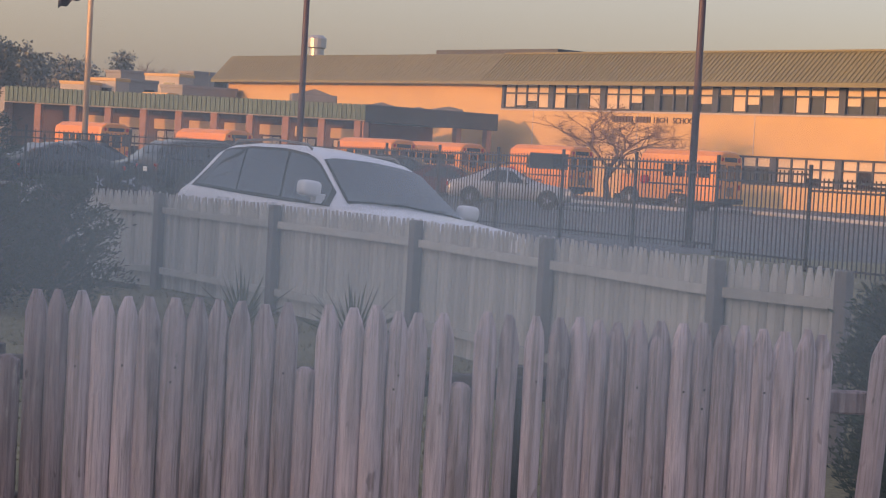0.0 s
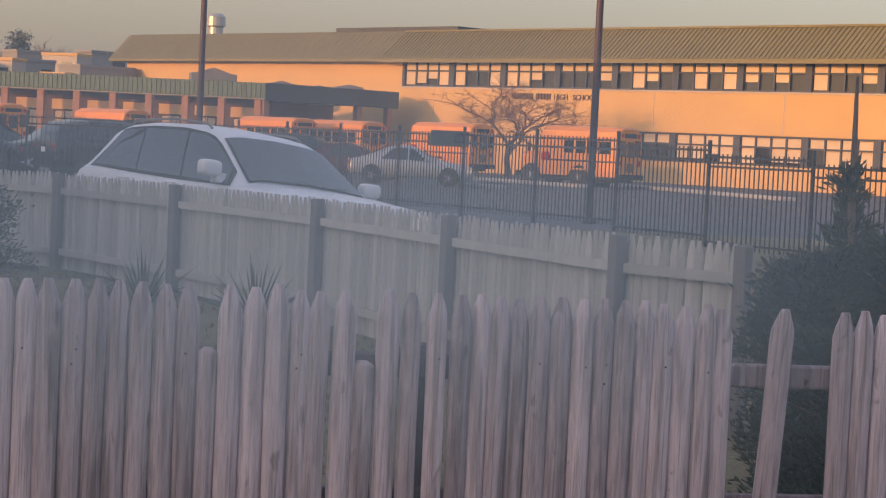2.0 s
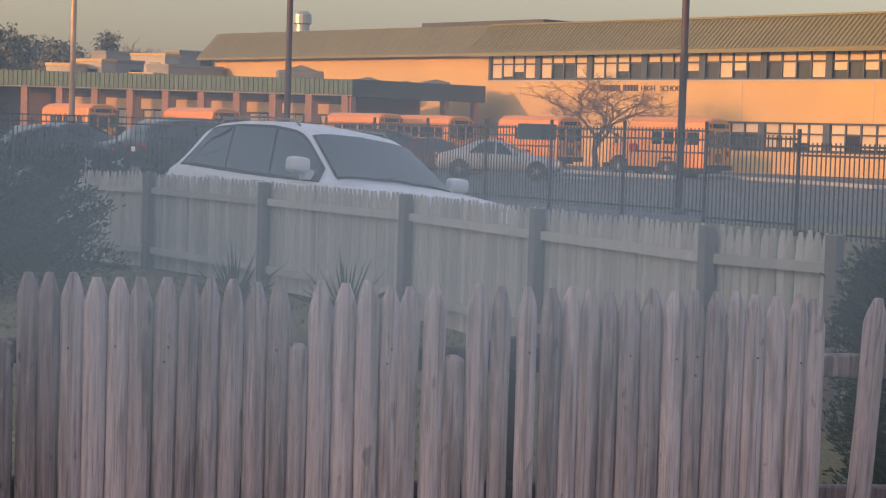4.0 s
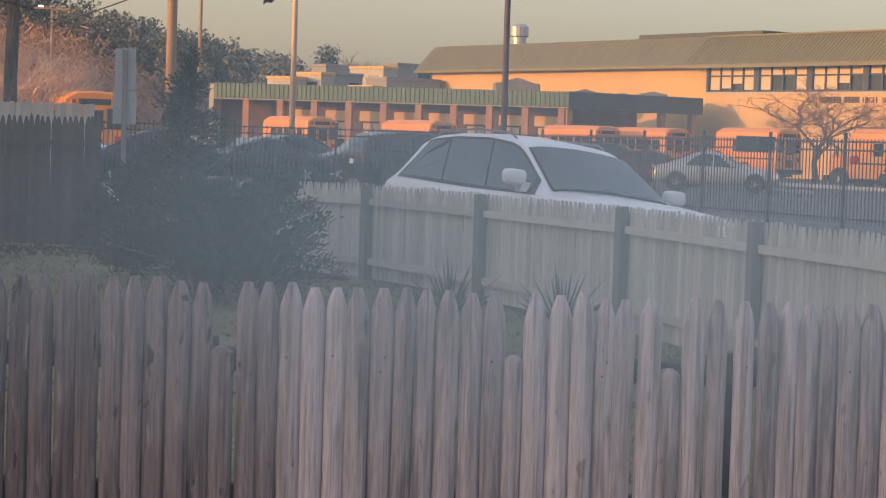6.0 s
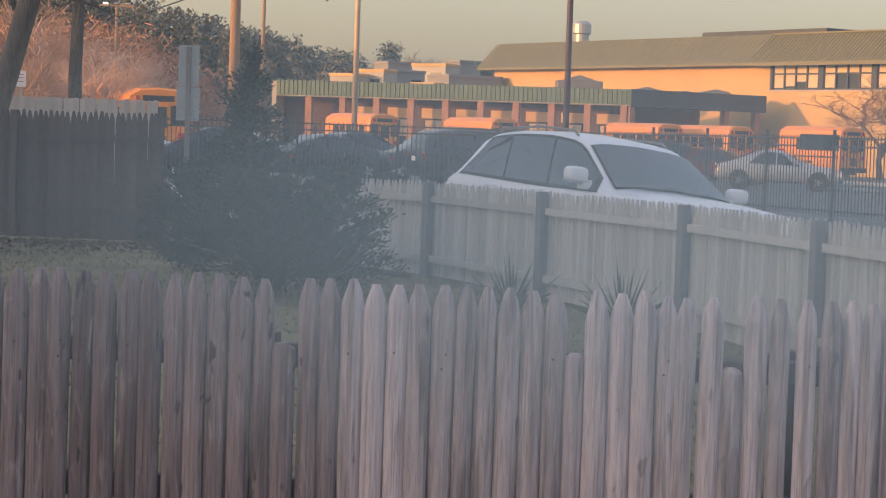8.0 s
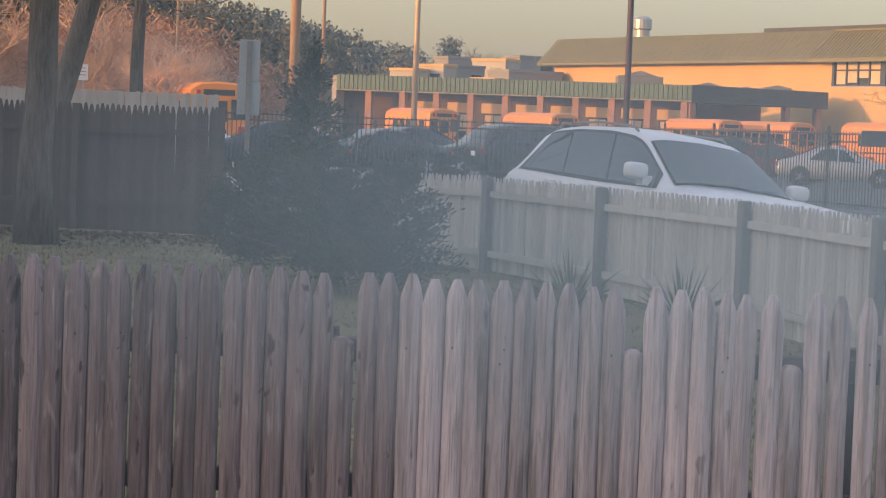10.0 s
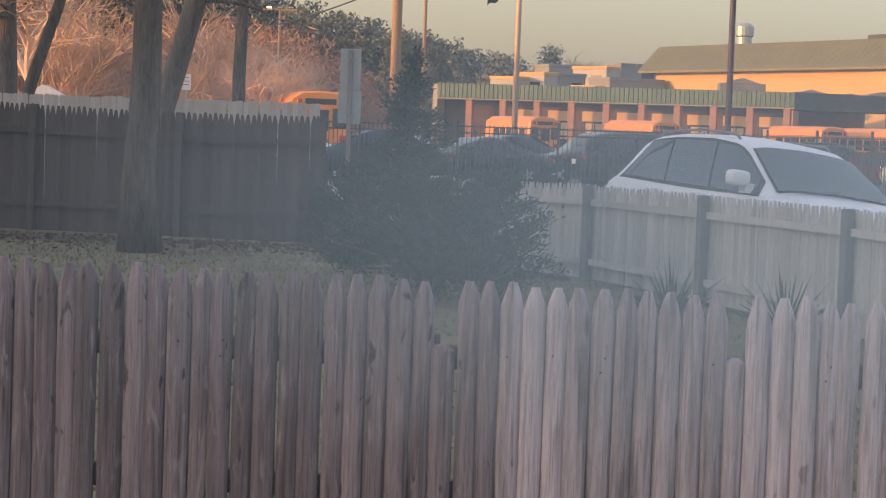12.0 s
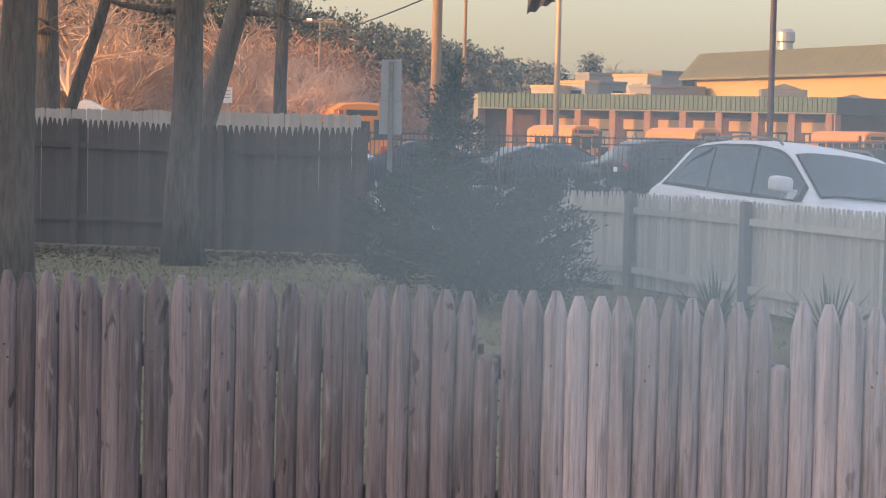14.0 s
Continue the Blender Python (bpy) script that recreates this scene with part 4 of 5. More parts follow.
    part("ridge_cap", boxed(-1.2, 1.2, 9.24, W, 2.32, 9.36), ROOF_GREEN, s)
    part("flat_roof", boxed(0, 2.3, 7.6, W, 22, 7.9), BLOCK, s)
    # lettering: the first words are plain bars
    x = 10.55
    for n in (7, 5):
        for i in range(n):
            part("letter_bar", boxed(x, -0.06, 4.80, x + 0.2, 0.0, 5.18), LETTERS, s)
            x += 0.265
        x += 0.2
    for word in ("HIGH", "SCHOOL"):
        cu = bpy.data.curves.new("lettering", "FONT")
        cu.body, cu.size, cu.extrude = word, 0.50, 0.03
        ob = new("lettering", cu)
        ob.parent = s
        ob.matrix_basis = pose(x, -0.03, 4.80, 90, 0, 0)
        ob.data.materials.append(LETTERS)
        x += (0.34 if word == "HIGH" else 0.3) * len(word) + 0.25
    # the hall, set against the same line
    h = thing("school_hall", (*WALL_AT, 0.9), WALL_ANG, "cream windowless school hall with a green metal roof", "building")
    part("wall", boxed(-32.6, 0.3, 0, 0.0, 0.6, 7.3), STUCCO, h)
    part("end_wall", boxed(-32.6, 0.6, 0, -32.3, 20, 7.3), STUCCO, h)
    bm = bmesh.new()
    e = [bm.verts.new(p) for p in ((-33.7, -0.7, 7.3), (-1.1, -0.7, 7.3), (3.0, 1.8, 9.35), (-34.5, 1.8, 9.35), (-34.5, 18, 9.35), (3.0, 18, 9.35), (-33.7, 20, 7.3), (-33.7, -0.7, 7.1), (-1.1, -0.7, 7.1), (-33.7, 20, 7.1))]
    for ids in ((0, 1, 2, 3), (3, 2, 5, 4), (0, 3, 4, 6), (7, 8, 1, 0), (9, 7, 0, 6)):
        bm.faces.new([e[i] for i in ids])
    roof = part("roof", bm, ROOF_GREEN, h)
    seam = bmesh.new()
    prism(seam, [(-0.71, 7.3), (-0.71, 7.325), (1.79, 9.375), (1.84, 9.35)], -0.02, 0.02)
    seam.transform(Matrix.Rotation(radians(90), 4, "Z"))
    me = to_mesh("seam", seam, ROOF_GREEN)
    for i in range(84):
        put("seam", me, roof, pose(-33.6 + i * 0.39, 0, 0))
    part("upper_roof", boxed(-10.5, 3.0, 9.3, 2.1, 14, 9.75), FASCIA_DARK, h)
    v = thing("roof_vent", (7.25, 157, 10.2), 0, "shiny galvanised roof ventilator drum on the hall", "vent")
    part("stack", tube(bmesh.new(), [(0, 0, 0), (0, 0, 0.75)], 0.58, 16), GREY_METAL, v)
    part("drum", tube(bmesh.new(), [(0, 0, 0.7), (0, 0, 0.8), (0, 0, 1.5), (0, 0, 1.75)], (0.6, 0.74, 0.74, 0.5), 16), GREY_METAL, v)


school()


def low_wing():
    """The canopied low wing: x to the left along its front, from the corner."""
    c = thing("low_wing", (9.04, 125.0, 0.9), 0, "low school wing with a green fascia and brick piers", "building")
    d = Vector((-0.93, 0.22)).normalized()
    ang = math.degrees(math.atan2(d.y, d.x))
    base = pose(0, 0, 0, 0, 0, ang)
    L = 23.4
    rng = random.Random(3)
    part("roof_slab", boxed(0, -9, 4.05, L, -0.1, 4.9), BLOCK, c, m=base)
    for i in range(78):
        x = i * 0.3
        part("fascia_panel", boxed(x + 0.015, -0.1, 4.02, x + 0.285, 0.0, 4.98, bevel=0.03), FASCIA_GREEN, c, m=base)
    part("end_wall", boxed(L, -9, 0, L + 0.3, -0.1, 4.9), BLOCK, c, m=base)
    part("soffit", boxed(0, -1.7, 3.95, L, -0.1, 4.04), BLOCK, c, m=base)
    part("back_wall", boxed(0, -2.0, 0, L, -1.7, 3.94), BRICK_SHADED, c, m=base)
    for i in range(10):
        x = 0.3 + i * 2.3
        part("pier", boxed(x, -0.62, 0, x + 0.42, -0.15, 3.94, bevel=0.015), BRICK, c, m=base)
        if i < 8:
            w = part("window", boxed(x + 0.75, -1.7, 0.6, x + 2.0, -1.66, 2.7), PANE, c, m=base)
            for xa in (0.82, 1.46):
                part("blind", boxed(x + xa, -1.665, 1.74, x + xa + 0.46, -1.655, 2.66), BLIND, w)
            part("frame", box(box(boxed(x + 0.7, -1.68, 0.5, x + 2.05, -1.6, 0.62), x + 1.33, -1.68, 0.6, x + 1.42, -1.6, 2.7), x + 0.7, -1.68, 1.6, x + 2.05, -1.6, 1.7), BLIND, w)
            part("lintel_panel", boxed(x + 0.6, -1.69, 2.78, x + 2.15, -1.6, 3.42), LINTEL, w)
    # the covered entrance, its side towards the lot
    e = thing("covered_entrance", (9.04, 125.05, 0.9), 33, "dark flat-roofed covered entrance in shade", "building")
    # This canopy side's shade is also put into its dark fascia colour.
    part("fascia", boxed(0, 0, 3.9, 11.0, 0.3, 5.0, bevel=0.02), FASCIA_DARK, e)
    part("roof_slab", boxed(0, 0.3, 4.0, 11.0, 7, 4.8), BLOCK, e)
    part("back_wall", boxed(0, 6.8, 0, 11.0, 7, 4.0), BRICK, e)
    for x in (0.0, 7.6, 10.2):
        part("pier", boxed(x, 0.15, 0, x + 0.4, 0.6, 3.9, bevel=0.015), BRICK, e)


low_wing()


def far_roofs():
    for x0, x1, y, z, lit in ((-12.28, -10.04, 160, 7.43, True), (-10.34, -7.86, 161, 7.86, True), (-8.1, -5.72, 166, 8.04, False), (-9.72, -6.21, 182, 9.32, False), (-6.09, -3.07, 176, 9.04, True), (-3.26, 0.2, 186, 9.78, False), (-1.55, -1.09, 185, 9.75, True), (-3.83, 0.36, 157, 7.48, False), (-5.59, -3.75, 155, 6.76, True)):
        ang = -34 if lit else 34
        b = thing("far_building", ((x0 + x1) / 2, y + 2, 0.9), ang, "pale flat-roofed school block far behind" if lit else "flat-roofed school block far behind, its shade in the grey colour", "building", "far blocks")
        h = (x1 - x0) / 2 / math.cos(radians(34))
        # Sunlit blocks take the pale material, shaded ones the grey copy.
        part("wall", boxed(-h, -0.6 * h, 0, h, 0.6 * h, z - 1.15), BLOCK if lit else SHADED_BLOCK, b)
        part("parapet", boxed(-h - 0.08, -0.6 * h - 0.08, z - 1.15, h + 0.08, 0.6 * h + 0.08, z - 0.9, bevel=0.02), STUCCO if lit else SHADED_BLOCK, b)
        part("window", boxed(h * 0.1, -0.6 * h - 0.03, z - 2.6, h * 0.75, -0.6 * h + 0.02, z - 1.7), PANE, b)
    for x, y, z, w, hh in ((6.3, 136, 5.75, 3.1, 1.3), (10.5, 131, 5.65, 1.7, 0.62), (13.0, 131, 5.65, 1.2, 0.45), (15.0, 131, 5.75, 1.8, 0.5)):
        u = thing("rooftop_unit", (x, y, z), 3, "grey metal air handling unit on the flat roof", "vent", "rooftop units")
        part("casing", boxed(-w / 2, 0, 0, w / 2, 1.6, hh * 0.7, bevel=0.05), DULL, u)
        part("hood", prism(bmesh.new(), [(-w * 0.4, hh * 0.7), (0, hh), (w * 0.4, hh * 0.7)], 0.1, 1.5), DULL, u)


far_roofs()


# ---- poles and signs ----
def pole(name, at, h, r, mat, label, lean=0, category="pole"):
    p = thing(name, (at[0], at[1], ground_z(at[1])), 0, label, category)
    part("shaft", tube(bmesh.new(), [(0, 0, 0), (0, 0, h * 0.5), (0, 0, h)], (r, r * 0.9, r * 0.75), 12), mat, p, smooth=True)
    part("base", boxed(-r * 1.6, -r * 1.6, 0, r * 1.6, r * 1.6, 0.08, bevel=0.01), mat, p)
    return p


pole("lamp_pole", (2.0, 50.0), 9.0, 0.085, POLE_BROWN, "tall brown steel parking lot lamp pole", category="street lamp")
pole("lamp_pole", (9.75, 40.5), 9.0, 0.085, POLE_BROWN, "tall brown steel parking lot lamp pole", category="street lamp")
pole("steel_pole", (-6.75, 60), 9.0, 0.06, POLE_WOOD, "thin tan steel pole beside the lot", category="pole")
pole("utility_pole", (-5.7, 45), 9.5, 0.125, POLE_WOOD, "tall sunlit wooden utility pole", category="utility pole")
fl = pole("flagpole", (-4.6, 70), 10.5, 0.11, POLE_PALE, "metal flagpole with a dark flag", category="flagpole")
bm = bmesh.new()
g = [[bm.verts.new((-0.15 - 0.95 * i / 12, 0.12 * math.sin(i * 0.9 + j * 0.4), 6.5 + 0.75 * j / 8 - 0.45 * (i / 12) ** 1.3 + 0.05 * math.sin(i * 1.3))) for j in range(9)] for i in range(13)]
for r0, r1 in zip(g, g[1:]):
    for j in range(8):
        bm.faces.new((r0[j], r1[j], r1[j + 1], r0[j + 1]))
part("flag", bm, CLOTH, fl, "dark waving flag", smooth=True)
st = pole("floodlight_pole", (-14.9, 80), 6.4, 0.07, POLE_WOOD, "tall pole with a cluster of floodlights", category="street lamp")
LIT = glow("lit_floodlight", (1.0, 0.85, 0.6), 0.9)
for x in (-0.45, 0, 0.45):
    part("floodlight", box(bmesh.new(), x - 0.10, -0.10, 6.36, x + 0.10, 0.08, 6.44, bevel=0.025), LIT if x < 0 else GREY_METAL, st)
part("crossarm", boxed(-0.7, -0.05, 6.28, 0.7, 0.05, 6.36), POLE_WOOD, st)


def street_sign():
    s = thing("street_sign", (-4.93, 33.0, ground_z(33)), 4, "grey back of two stacked metal signs on a channel post", "sign")
    part("post", boxed(-0.04, -0.03, 0, 0.04, 0.03, 2.98, bevel=0.006), DULL, s)
    part("upper_plate", boxed(-0.17, 0.032, 2.32, 0.17, 0.037, 3.0), SIGN_BACK, s)
    part("lower_plate", boxed(-0.19, 0.032, 1.76, 0.19, 0.037, 2.31), SIGN_BACK, s)


street_sign()
w = thing("notice_sign", (-9.34, 40, 0.9), 0, "small white notice sign on a thin post", "sign")
part("post", boxed(-0.02, 0, 0, 0.02, 0.03, 2.5), GREY_METAL, w)
part("plate", boxed(-0.1, -0.008, 2.18, 0.1, 0.0, 2.5, bevel=0.002), SIGN_WHITE, w)
for z in (2.42, 2.35, 2.28):
    part("text_bar", boxed(-0.06, -0.011, z, 0.06, -0.008, z + 0.012), RED_LENS, w)


# ---- trees ----
def trunk_tree(name, at, r, h, label, lean=(0, 0), seed=1, branches=10, start=3.5, twigs=True):
    rng = random.Random(seed)
    t = thing(name, (at[0], at[1], ground_z(at[1])), 0, label, "tree")
    bm = bmesh.new()
    n = 8
    pts = [(lean[0] * (i / n) + rng.uniform(-0.03, 0.03), lean[1] * i / n + rng.uniform(-0.03, 0.03), h * i / n) for i in range(n + 1)]
    rad = [r * (1.35 if i == 0 else 1.0) * (1 - 0.55 * i / n) for i in range(n + 1)]
    tube(bm, pts, rad, 14)
    part("trunk", bm, BARK, t, smooth=True)
    if branches:
        bm = bmesh.new()
        for _ in range(branches):
            z = rng.uniform(start, h)
            f = z / h
            p = Vector((lean[0] * f, lean[1] * f, z))
            a = rng.uniform(0, math.tau)
            L = rng.uniform(1.2, 3.2)
            q, dirv = [p], Vector((math.cos(a), math.sin(a) * 0.6, rng.uniform(-0.1, 0.5)))
            for k in range(4):
                dirv = (dirv + Vector((rng.uniform(-0.35, 0.35), rng.uniform(-0.3, 0.3), rng.uniform(-0.25, 0.25)))).normalized()
                q.append(q[-1] + dirv * L / 4)
                if twigs:
                    s = q[-1]
                    for _ in range(3):
                        e = s + Vector((rng.uniform(-1, 1), rng.uniform(-0.5, 0.5), rng.uniform(-0.6, 0.5))) * 0.7
                        tube(bm, [s, s.lerp(e, 0.5) + Vector((0, 0, rng.uniform(-0.1, 0.1))), e], (0.012, 0.009, 0.004), 4)
            tube(bm, q, [r * 0.28 * (1 - 0.2 * k) for k in range(5)], 6)
        part("branches", bm, BARK, t)
    return t


trunk_tree("oak_tree", (-6.95, 20.0), 0.23, 9, "thick dark tree trunk on the lawn", (0.2, 0), 1)
trunk_tree("oak_tree", (-7.05, 27.5), 0.25, 9, "dark forked tree trunk before the tall fence", (0.15, 0), 2)
trunk_tree("oak_tree", (-13.1, 40), 0.29, 10, "thick bare tree trunk beyond the fences", (-0.1, 0), 3)
trunk_tree("oak_tree", (-13.4, 40.6), 0.15, 10, "slim leaning bare tree trunk beyond the fences", (3.0, 0), 4)
trunk_tree("oak_tree", (-8.75, 33.2), 0.225, 10, "leaning dark tree trunk behind the tall fence", (3.1, 0), 5)
trunk_tree("oak_tree", (-8.65, 42), 0.165, 10, "straight dark tree trunk beyond the fences", (0.05, 0), 6, branches=0)
trunk_tree("oak_tree", (-9.2, 24.5), 0.15, 9, "slim dark tree trunk at the edge of the lawn", (0.3, 0), 7)


def bare_tree(name, at, h, r, label, seed, depth=5, mat=None, spread=0.5):
    """A leafless tree that forks again and again into twigs."""
    rng = random.Random(seed)
    t = thing(name, (at[0], at[1], ground_z(at[1])), 0, label, "tree")
    trunk, twigs = bmesh.new(), bmesh.new()

    def grow(p, d, length, rad, k):
        e = p + d * length
        mid = p.lerp(e, 0.5) + Vector((rng.uniform(-1, 1), rng.uniform(-1, 1), rng.uniform(-0.5, 0.5))) * length * 0.08
        tube(trunk if k == 0 else twigs, [p, mid, e], (rad, rad * 0.85, rad * 0.68), 10 if k == 0 else (5 if k < 3 else 3))
        if k >= depth:
            return
        for _ in range(3 if k else 4):
            nd = (d + Vector((rng.uniform(-1, 1), rng.uniform(-1, 1), rng.uniform(-0.5, 0.6))) * (spread + 0.12 * k)).normalized()
            grow(p.lerp(e, rng.uniform(0.6, 1.0)), nd, length * rng.uniform(0.6, 0.85), rad * 0.6, k + 1)

    grow(Vector((0, 0, 0)), Vector((0, 0, 1)), h * 0.3, r, 0)
    part("trunk", trunk, mat or BARK, t)
    part("branches", twigs, mat or TWIG, t)
    return t


bare_tree("bare_tree", (22.3, 113.0), 7.6, 0.13, "small bare tree before the school wall", 3, 6, TWIG_DARK, 0.85).scale = (1.5, 1.5, 0.92)
bare_tree("bare_tree", (20.6, 114.0), 6.2, 0.07, "small bare tree before the school wall", 5, 6, TWIG_DARK, 0.8).scale = (1.35, 1.35, 0.95)
bare_tree("bare_tree", (24.3, 112.0), 6.0, 0.07, "small bare tree before the school wall", 7, 6, TWIG_DARK, 0.8).scale = (1.35, 1.35, 0.95)
rng = random.Random(77)
grown = [bare_tree("bare_tree", (x, y), h, 0.17, "bare sunlit tree beyond the fences", 30 + n, 6 if n < 2 else 5, TWIG, 0.62) for n, (x, y, h) in enumerate(((-19.5, 62, 9.5), (-23, 70, 11), (-16.8, 74, 7.5), (-27, 76, 11)))]
for k in range(46):
    x, y = rng.uniform(-31, -13.2), rng.uniform(72, 81)
    size = rng.uniform(0.45, 0.75) * (1.0 if x < -18.5 else 0.85)
    copy_thing(grown[k % 4], pose(x, y, 0.9, 0, 0, rng.uniform(0, 360)) @ Matrix.Diagonal((size, size, size, 1)))
bare_tree("bare_tree", (-7.6, 205), 13.5, 0.36, "bare tree behind the far school blocks", 41, 5, TWIG_DARK, 0.7)


def conifer(name, at, h, r, label, boughs=90, seed=1, taper=1.0, leaf=0.1, upright=0.3, tufts=60):
    """A trunk with ragged boughs of many narrow needle tufts."""
    rng = random.Random(seed)
    t = thing(name, (at[0], at[1], ground_z(at[1])), 0, label, "shrub" if h < 2 else "tree")
    part("trunk", tube(bmesh.new(), [(0, 0, 0), (0.02, 0, h * 0.5), (0, 0, h * 0.93)], (0.06, 0.04, 0.012), 8), BARK, t)
    wood = bmesh.new()
    vs, fs = [], []
    for k in range(boughs):
        u = (k + rng.random()) / boughs
        z = h * (0.03 + 0.95 * u)
        L = r * max(0.09, (1 - u) ** taper) * rng.uniform(0.55, 1.2)
        a = rng.uniform(0, math.tau)
        d = Vector((math.cos(a), math.sin(a), rng.uniform(-0.15, 0.25) + upright))
        d.normalize()
        o = Vector((0, 0, z * (1 - 0.25 * upright)))
        tube(wood, [o, o + d * L * 0.9], (0.012, 0.004), 3)
        for _ in range(int(tufts * (0.35 + L / r))):
            w = rng.random() ** 0.7
            p = o + d * L * w + Vector((rng.gauss(0, 1), rng.gauss(0, 1), rng.gauss(0, 0.7))) * (0.035 + 0.07 * L * (1 - 0.5 * w))
            out = (d + Vector((rng.uniform(-1, 1), rng.uniform(-1, 1), rng.uniform(-0.6, 1)))).normalized()
            side = out.cross(Vector((rng.uniform(-1, 1), rng.uniform(-1, 1), rng.uniform(-1, 1)))).normalized()
            ll, wd = leaf * rng.uniform(0.5, 1.4), leaf * rng.uniform(0.08, 0.2)
            i = len(vs)
            vs += [tuple(p), tuple(p + out * ll * 0.5 + side * wd), tuple(p + out * ll), tuple(p + out * ll * 0.5 - side * wd)]
            fs.append((i, i + 1, i + 2, i + 3))
    part("branches", wood, BARK, t)
    me = bpy.data.meshes.new("crown")
    me.from_pydata(vs, [], fs)
    me.materials.append(CONIFER)
    ob = new("crown", me)
    ob.parent = t
    return t


conifer("spruce_tree", (-2.85, 24.0), 3.0, 0.98, "dark young spruce tree before the low fence", 120, 1, 0.85, 0.075, 0.25, 170)
conifer("evergreen_shrub", (-1.7, 22.6), 1.6, 0.78, "dark rounded evergreen shrub beside the spruce", 100, 2, 0.32, 0.065, 0.5, 170)
conifer("evergreen_shrub", (-2.35, 22.4), 1.5, 0.78, "dark rounded evergreen shrub beside the spruce", 95, 3, 0.32, 0.065, 0.5, 170)
conifer("evergreen_shrub", (-3.6, 25.2), 1.5, 0.74, "dark rounded evergreen shrub beside the spruce", 95, 12, 0.32, 0.065, 0.5, 170)
conifer("evergreen_shrub", (4.5, 12.4), 1.78, 0.52, "dark evergreen shrub behind the picket fence", 150, 4, 0.22, 0.06, 0.5, 170)
conifer("evergreen_shrub", (5.15, 12.7), 1.85, 0.55, "dark evergreen shrub behind the picket fence", 150, 8, 0.22, 0.06, 0.5, 160)
conifer("evergreen_shrub", (4.25, 11.2), 1.35, 0.5, "dark evergreen shrub behind the picket fence", 110, 9, 0.25, 0.06, 0.5, 170)
conifer("juniper_tree", (5.1, 13.4), 3.0, 0.36, "ragged dark juniper behind the picket fence", 42, 5, 0.45, 0.09, 1.1, 70)


def yucca(at, seed):
    rng = random.Random(seed)
    t = thing("yucca_plant", (at[0], at[1], ground_z(at[1])), 0, "spiky green yucca clump before the low fence", "plant", "yuccas")
    for k in range(46):
        a, tilt, L = rng.uniform(0, math.tau), rng.uniform(0.1, 1.15), rng.uniform(0.5, 0.82)
        d = Vector((math.cos(a) * math.sin(tilt), math.sin(a) * math.sin(tilt), math.cos(tilt)))
        sd = d.cross(Vector((0, 0, 1))).normalized() * 0.018
        b = Vector((0, 0, 0.04))
        bm = bmesh.new()
        q = [bm.verts.new(p) for p in (b - sd, b + sd, b + d * L * 0.6 + sd * 0.8, b + d * L + Vector((0, 0, -0.05 * tilt)), b + d * L * 0.6 - sd * 0.8, b + d * L * 0.5 + Vector((0, 0, -0.012)))]
        for ids in ((0, 1, 5), (1, 2, 5), (2, 3, 5), (3, 4, 5), (4, 0, 5)):
            bm.faces.new([q[i] for i in ids])
        part("leaf", bm, YUCCA, t)


YUCCA = material("yucca_leaf", (0.075, 0.095, 0.05), 0.6, 0, 0.3, 2, 20, 0.1, 0.3)
yucca((0.34, 21.2), 1)
yucca((1.46, 20.2), 2)


def power_line(a, b, sag, label):
    w = thing("power_line", (0, 0, 0), 0, label, "cable", "power lines")
    a, b = Vector(a), Vector(b)
    pts = [a.lerp(b, k / 12) - Vector((0, 0, sag * 4 * (k / 12) * (1 - k / 12))) for k in range(13)]
    part("cable", tube(bmesh.new(), pts, 0.022, 5), IRON, w)


power_line((-5.7, 45.0, 5.75), (-23.4, 110, 7.9), 0.35, "thin black overhead cable from the utility pole")
power_line((-5.7, 45.0, 6.4), (-21.0, 110, 10.4), 0.35, "thin black overhead cable from the utility pole")


def woods(name, x0, x1, y0, y1, top, n, mat, label, seed, leaf, clump=14, thin=0.5, bare=0.05):
    """A far belt of growth, made of many small tufts gathered in crowns; top: the height at each x."""
    rng = random.Random(seed)
    vs, fs = [], []
    for _ in range(n):
        cx, cy = rng.uniform(x0, x1), rng.uniform(y0, y1)
        high = top(cx) * rng.uniform(0.72, 1.05)
        for _ in range(clump):
            u = rng.uniform(bare, 1.0)
            c = Vector((cx + rng.gauss(0, leaf * 3.0) * (1.25 - u), cy + rng.gauss(0, leaf * 2), 0.9 + high * u))
            for _ in range(7):
                p = c + Vector((rng.gauss(0, leaf * 1.3), rng.gauss(0, leaf), rng.gauss(0, leaf * 0.7)))
                a = Vector((rng.uniform(-1, 1), rng.uniform(-1, 1), rng.uniform(-1, 1))).normalized() * leaf * rng.uniform(0.4, 1)
                b = a.cross(Vector((rng.uniform(-1, 1), rng.uniform(-1, 1), rng.uniform(-1, 1)))).normalized() * leaf * rng.uniform(0.5, 1.2) * thin
                i = len(vs)
                vs += [tuple(p - a), tuple(p + b), tuple(p + a), tuple(p - b)]
                fs.append((i, i + 1, i + 2, i + 3))
    me = bpy.data.meshes.new(name)
    me.from_pydata(vs, [], fs)
    me.materials.append(mat)
    return tagged(new(name, me), label, "woods", kind="stuff")


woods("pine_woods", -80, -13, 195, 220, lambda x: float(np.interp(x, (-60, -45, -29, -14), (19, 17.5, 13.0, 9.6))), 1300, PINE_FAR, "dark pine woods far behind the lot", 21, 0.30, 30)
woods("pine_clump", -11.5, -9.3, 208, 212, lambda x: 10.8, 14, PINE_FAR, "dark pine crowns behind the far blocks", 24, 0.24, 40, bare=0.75)
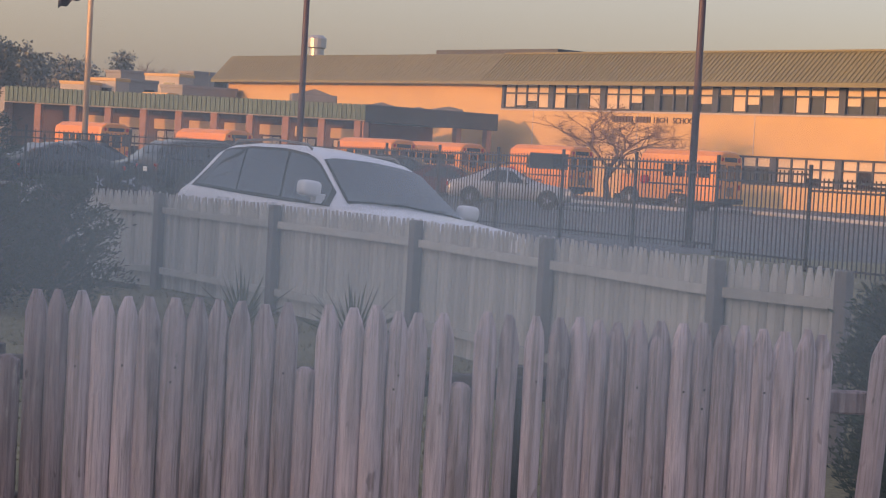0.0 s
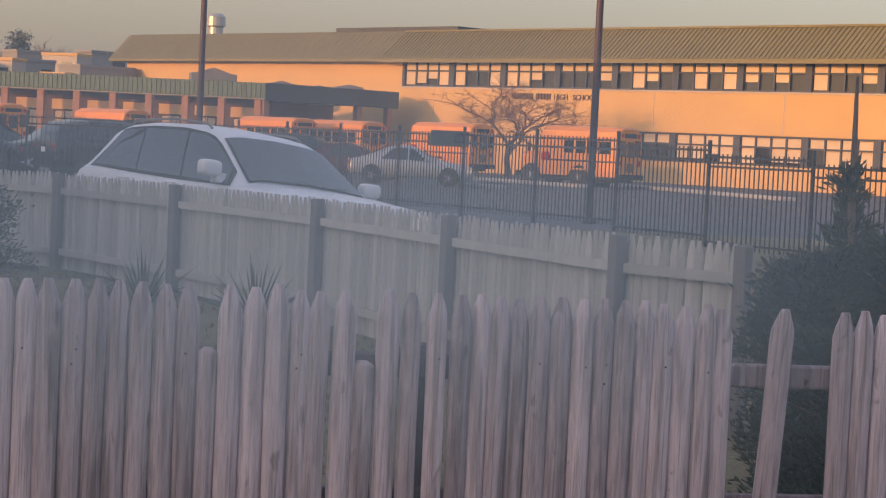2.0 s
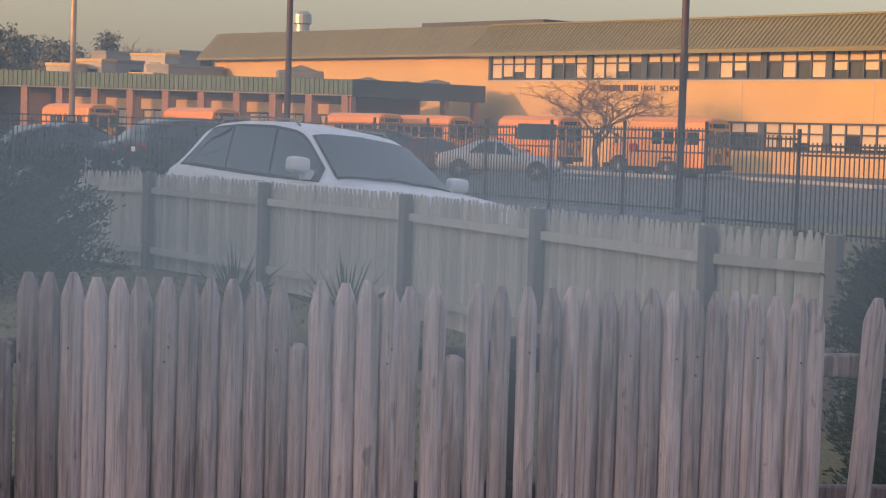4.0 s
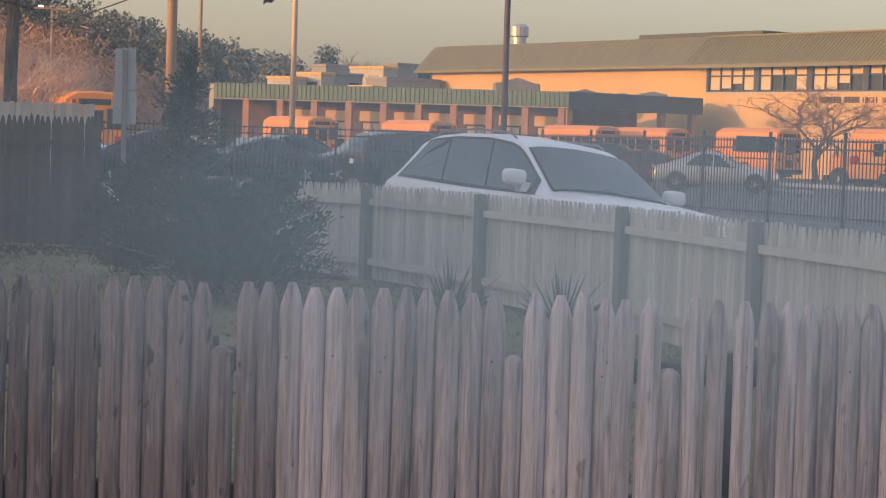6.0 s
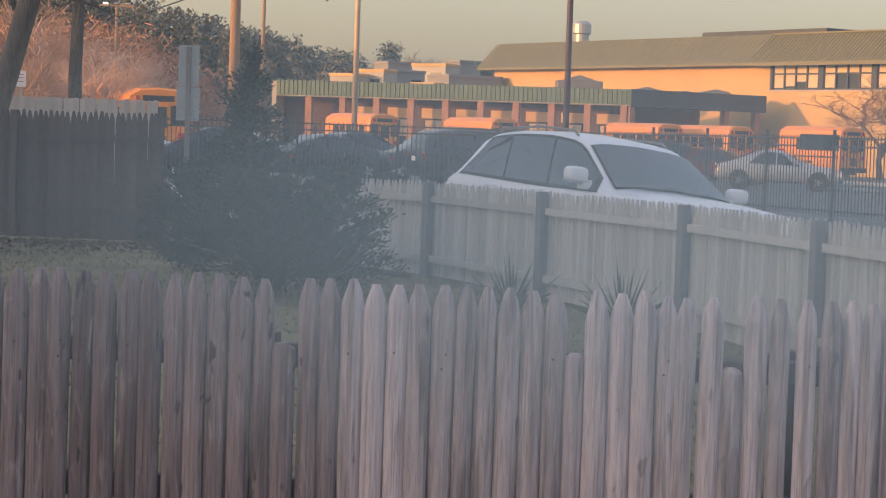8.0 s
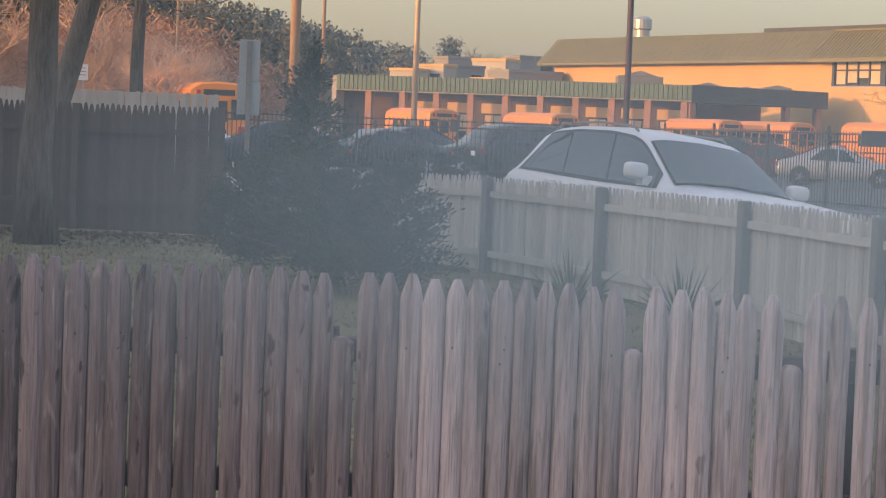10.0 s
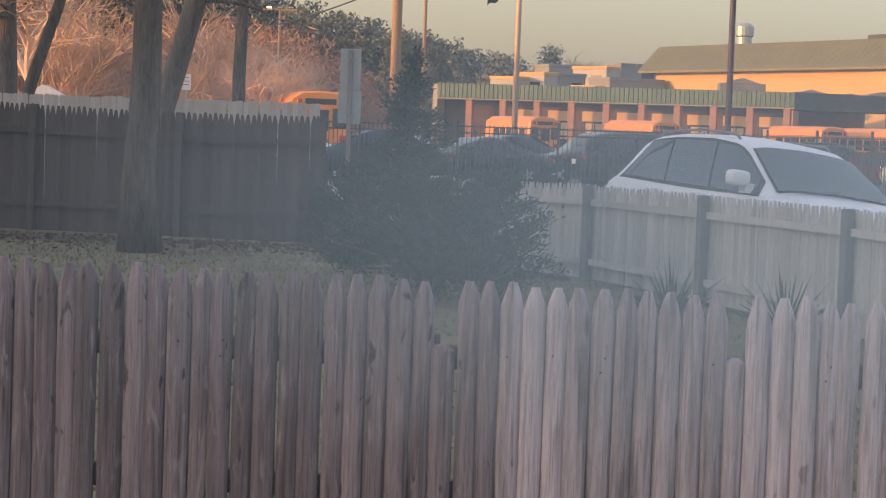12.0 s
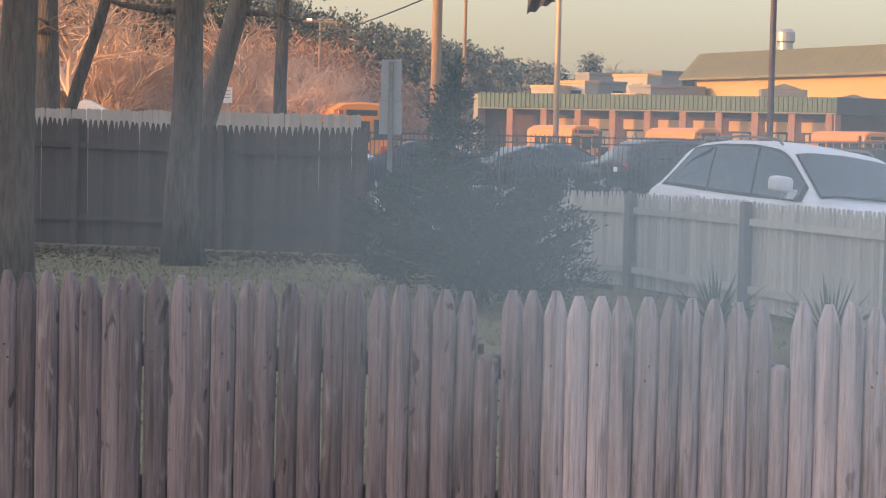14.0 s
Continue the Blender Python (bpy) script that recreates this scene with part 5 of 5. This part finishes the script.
woods("dry_brush", -41, -12.0, 83, 94, lambda x: float(np.interp(x, (-25.5, -20.5, -15.5, -12.9), (5.0, 6.1, 5.9, 3.8))), 800, BRUSH, "dry leafless orange-lit brush", 22, 0.34, 20, 0.10)

woods("tan_saplings", -38, -12.5, 81, 84, lambda x: float(np.interp(x, (-25.5, -20.5, -15.5, -12.9), (4.6, 5.6, 5.2, 3.0))), 170, TWIG, "pale bare saplings among the brush", 25, 0.30, 20, 0.05)
woods("undergrowth", -40, -12.2, 80, 82, lambda x: 2.6, 300, TWIG_DARK, "dark tangled undergrowth below the brush", 26, 0.26, 14, 0.08)

# ---- unseen houses beside and behind the camera, added to cast the long evening shade ----
def plain_house(name, at, rz, lx, ly, h, ridge, label):
    b = thing(name, at, rz, label, "house")
    part("wall", boxed(-lx, -ly, 0, lx, ly, h), BLOCK, b)
    part("roof", prism(bmesh.new(), [(-lx - 0.4, h), (0, ridge), (lx + 0.4, h)], -ly - 0.4, ly + 0.4), FASCIA_DARK, b)


sh = thing("garden_shed", (-19.0, 62, 0.9), 12, "pale sunlit shed roof beyond the fences", "shed")
part("wall", boxed(-1.0, -1, 0, 1.0, 1, 2.0), BLOCK, sh)
part("roof", prism(bmesh.new(), [(-1.2, 1.95), (0, 2.6), (1.2, 1.95), (1.2, 1.88), (-1.2, 1.88)], -1.2, 1.2), SIGN_WHITE, sh)
# Out of view; both are added only to keep sun off the yard.
plain_house("neighbour_house", (-26, 8, 0), 0, 5, 18.5, 6.5, 9, "plain unseen house added to shade the yard")
plain_house("neighbour_house", (-35, 36, 0), 0, 4, 11, 5.5, 7.2, "plain unseen house added to shade the yard")


def own_house():
    """The house that the window belongs to, closed round the camera."""
    h = thing("own_house", (0, 0, 0), 0, "pale house with a window towards the yard", "house")
    bm = bmesh.new()
    for a in ((-5, 0.36, 0, -0.6, 0.56, 3.4), (0.6, 0.36, 0, 4, 0.56, 3.4), (-0.6, 0.36, 0, 0.6, 0.56, 1.7), (-0.6, 0.36, 2.9, 0.6, 0.56, 3.4)):
        box(bm, *a)
    part("front_wall", bm, BLOCK, h)
    part("back_wall", boxed(-5, -6, 0, 4, -5.8, 3.4), BLOCK, h)
    for x in (-5.2, 4.0):
        part("side_wall", boxed(x, -6, 0, x + 0.2, 0.56, 3.4), BLOCK, h)
    part("floor", boxed(-5, -5.8, 0.6, 4, 0.36, 0.75), WOOD_DARK, h)
    part("roof", prism(bmesh.new(), [(-5.6, 3.4), (-0.6, 4.8), (4.6, 3.4)], -6.4, 0.9), FASCIA_DARK, h)
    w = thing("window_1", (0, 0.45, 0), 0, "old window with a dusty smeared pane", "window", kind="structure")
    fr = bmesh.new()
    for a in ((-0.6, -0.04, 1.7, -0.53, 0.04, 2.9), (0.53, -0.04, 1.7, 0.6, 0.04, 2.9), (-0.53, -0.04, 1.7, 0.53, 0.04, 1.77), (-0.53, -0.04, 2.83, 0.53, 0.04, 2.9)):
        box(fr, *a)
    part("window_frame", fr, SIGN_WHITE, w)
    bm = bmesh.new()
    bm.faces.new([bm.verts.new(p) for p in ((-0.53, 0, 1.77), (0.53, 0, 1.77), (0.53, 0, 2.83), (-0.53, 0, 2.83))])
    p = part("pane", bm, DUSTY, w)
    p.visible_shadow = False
    # Second filmed pane, added to double the haze over the view.
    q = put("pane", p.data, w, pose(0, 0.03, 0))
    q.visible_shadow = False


own_house()
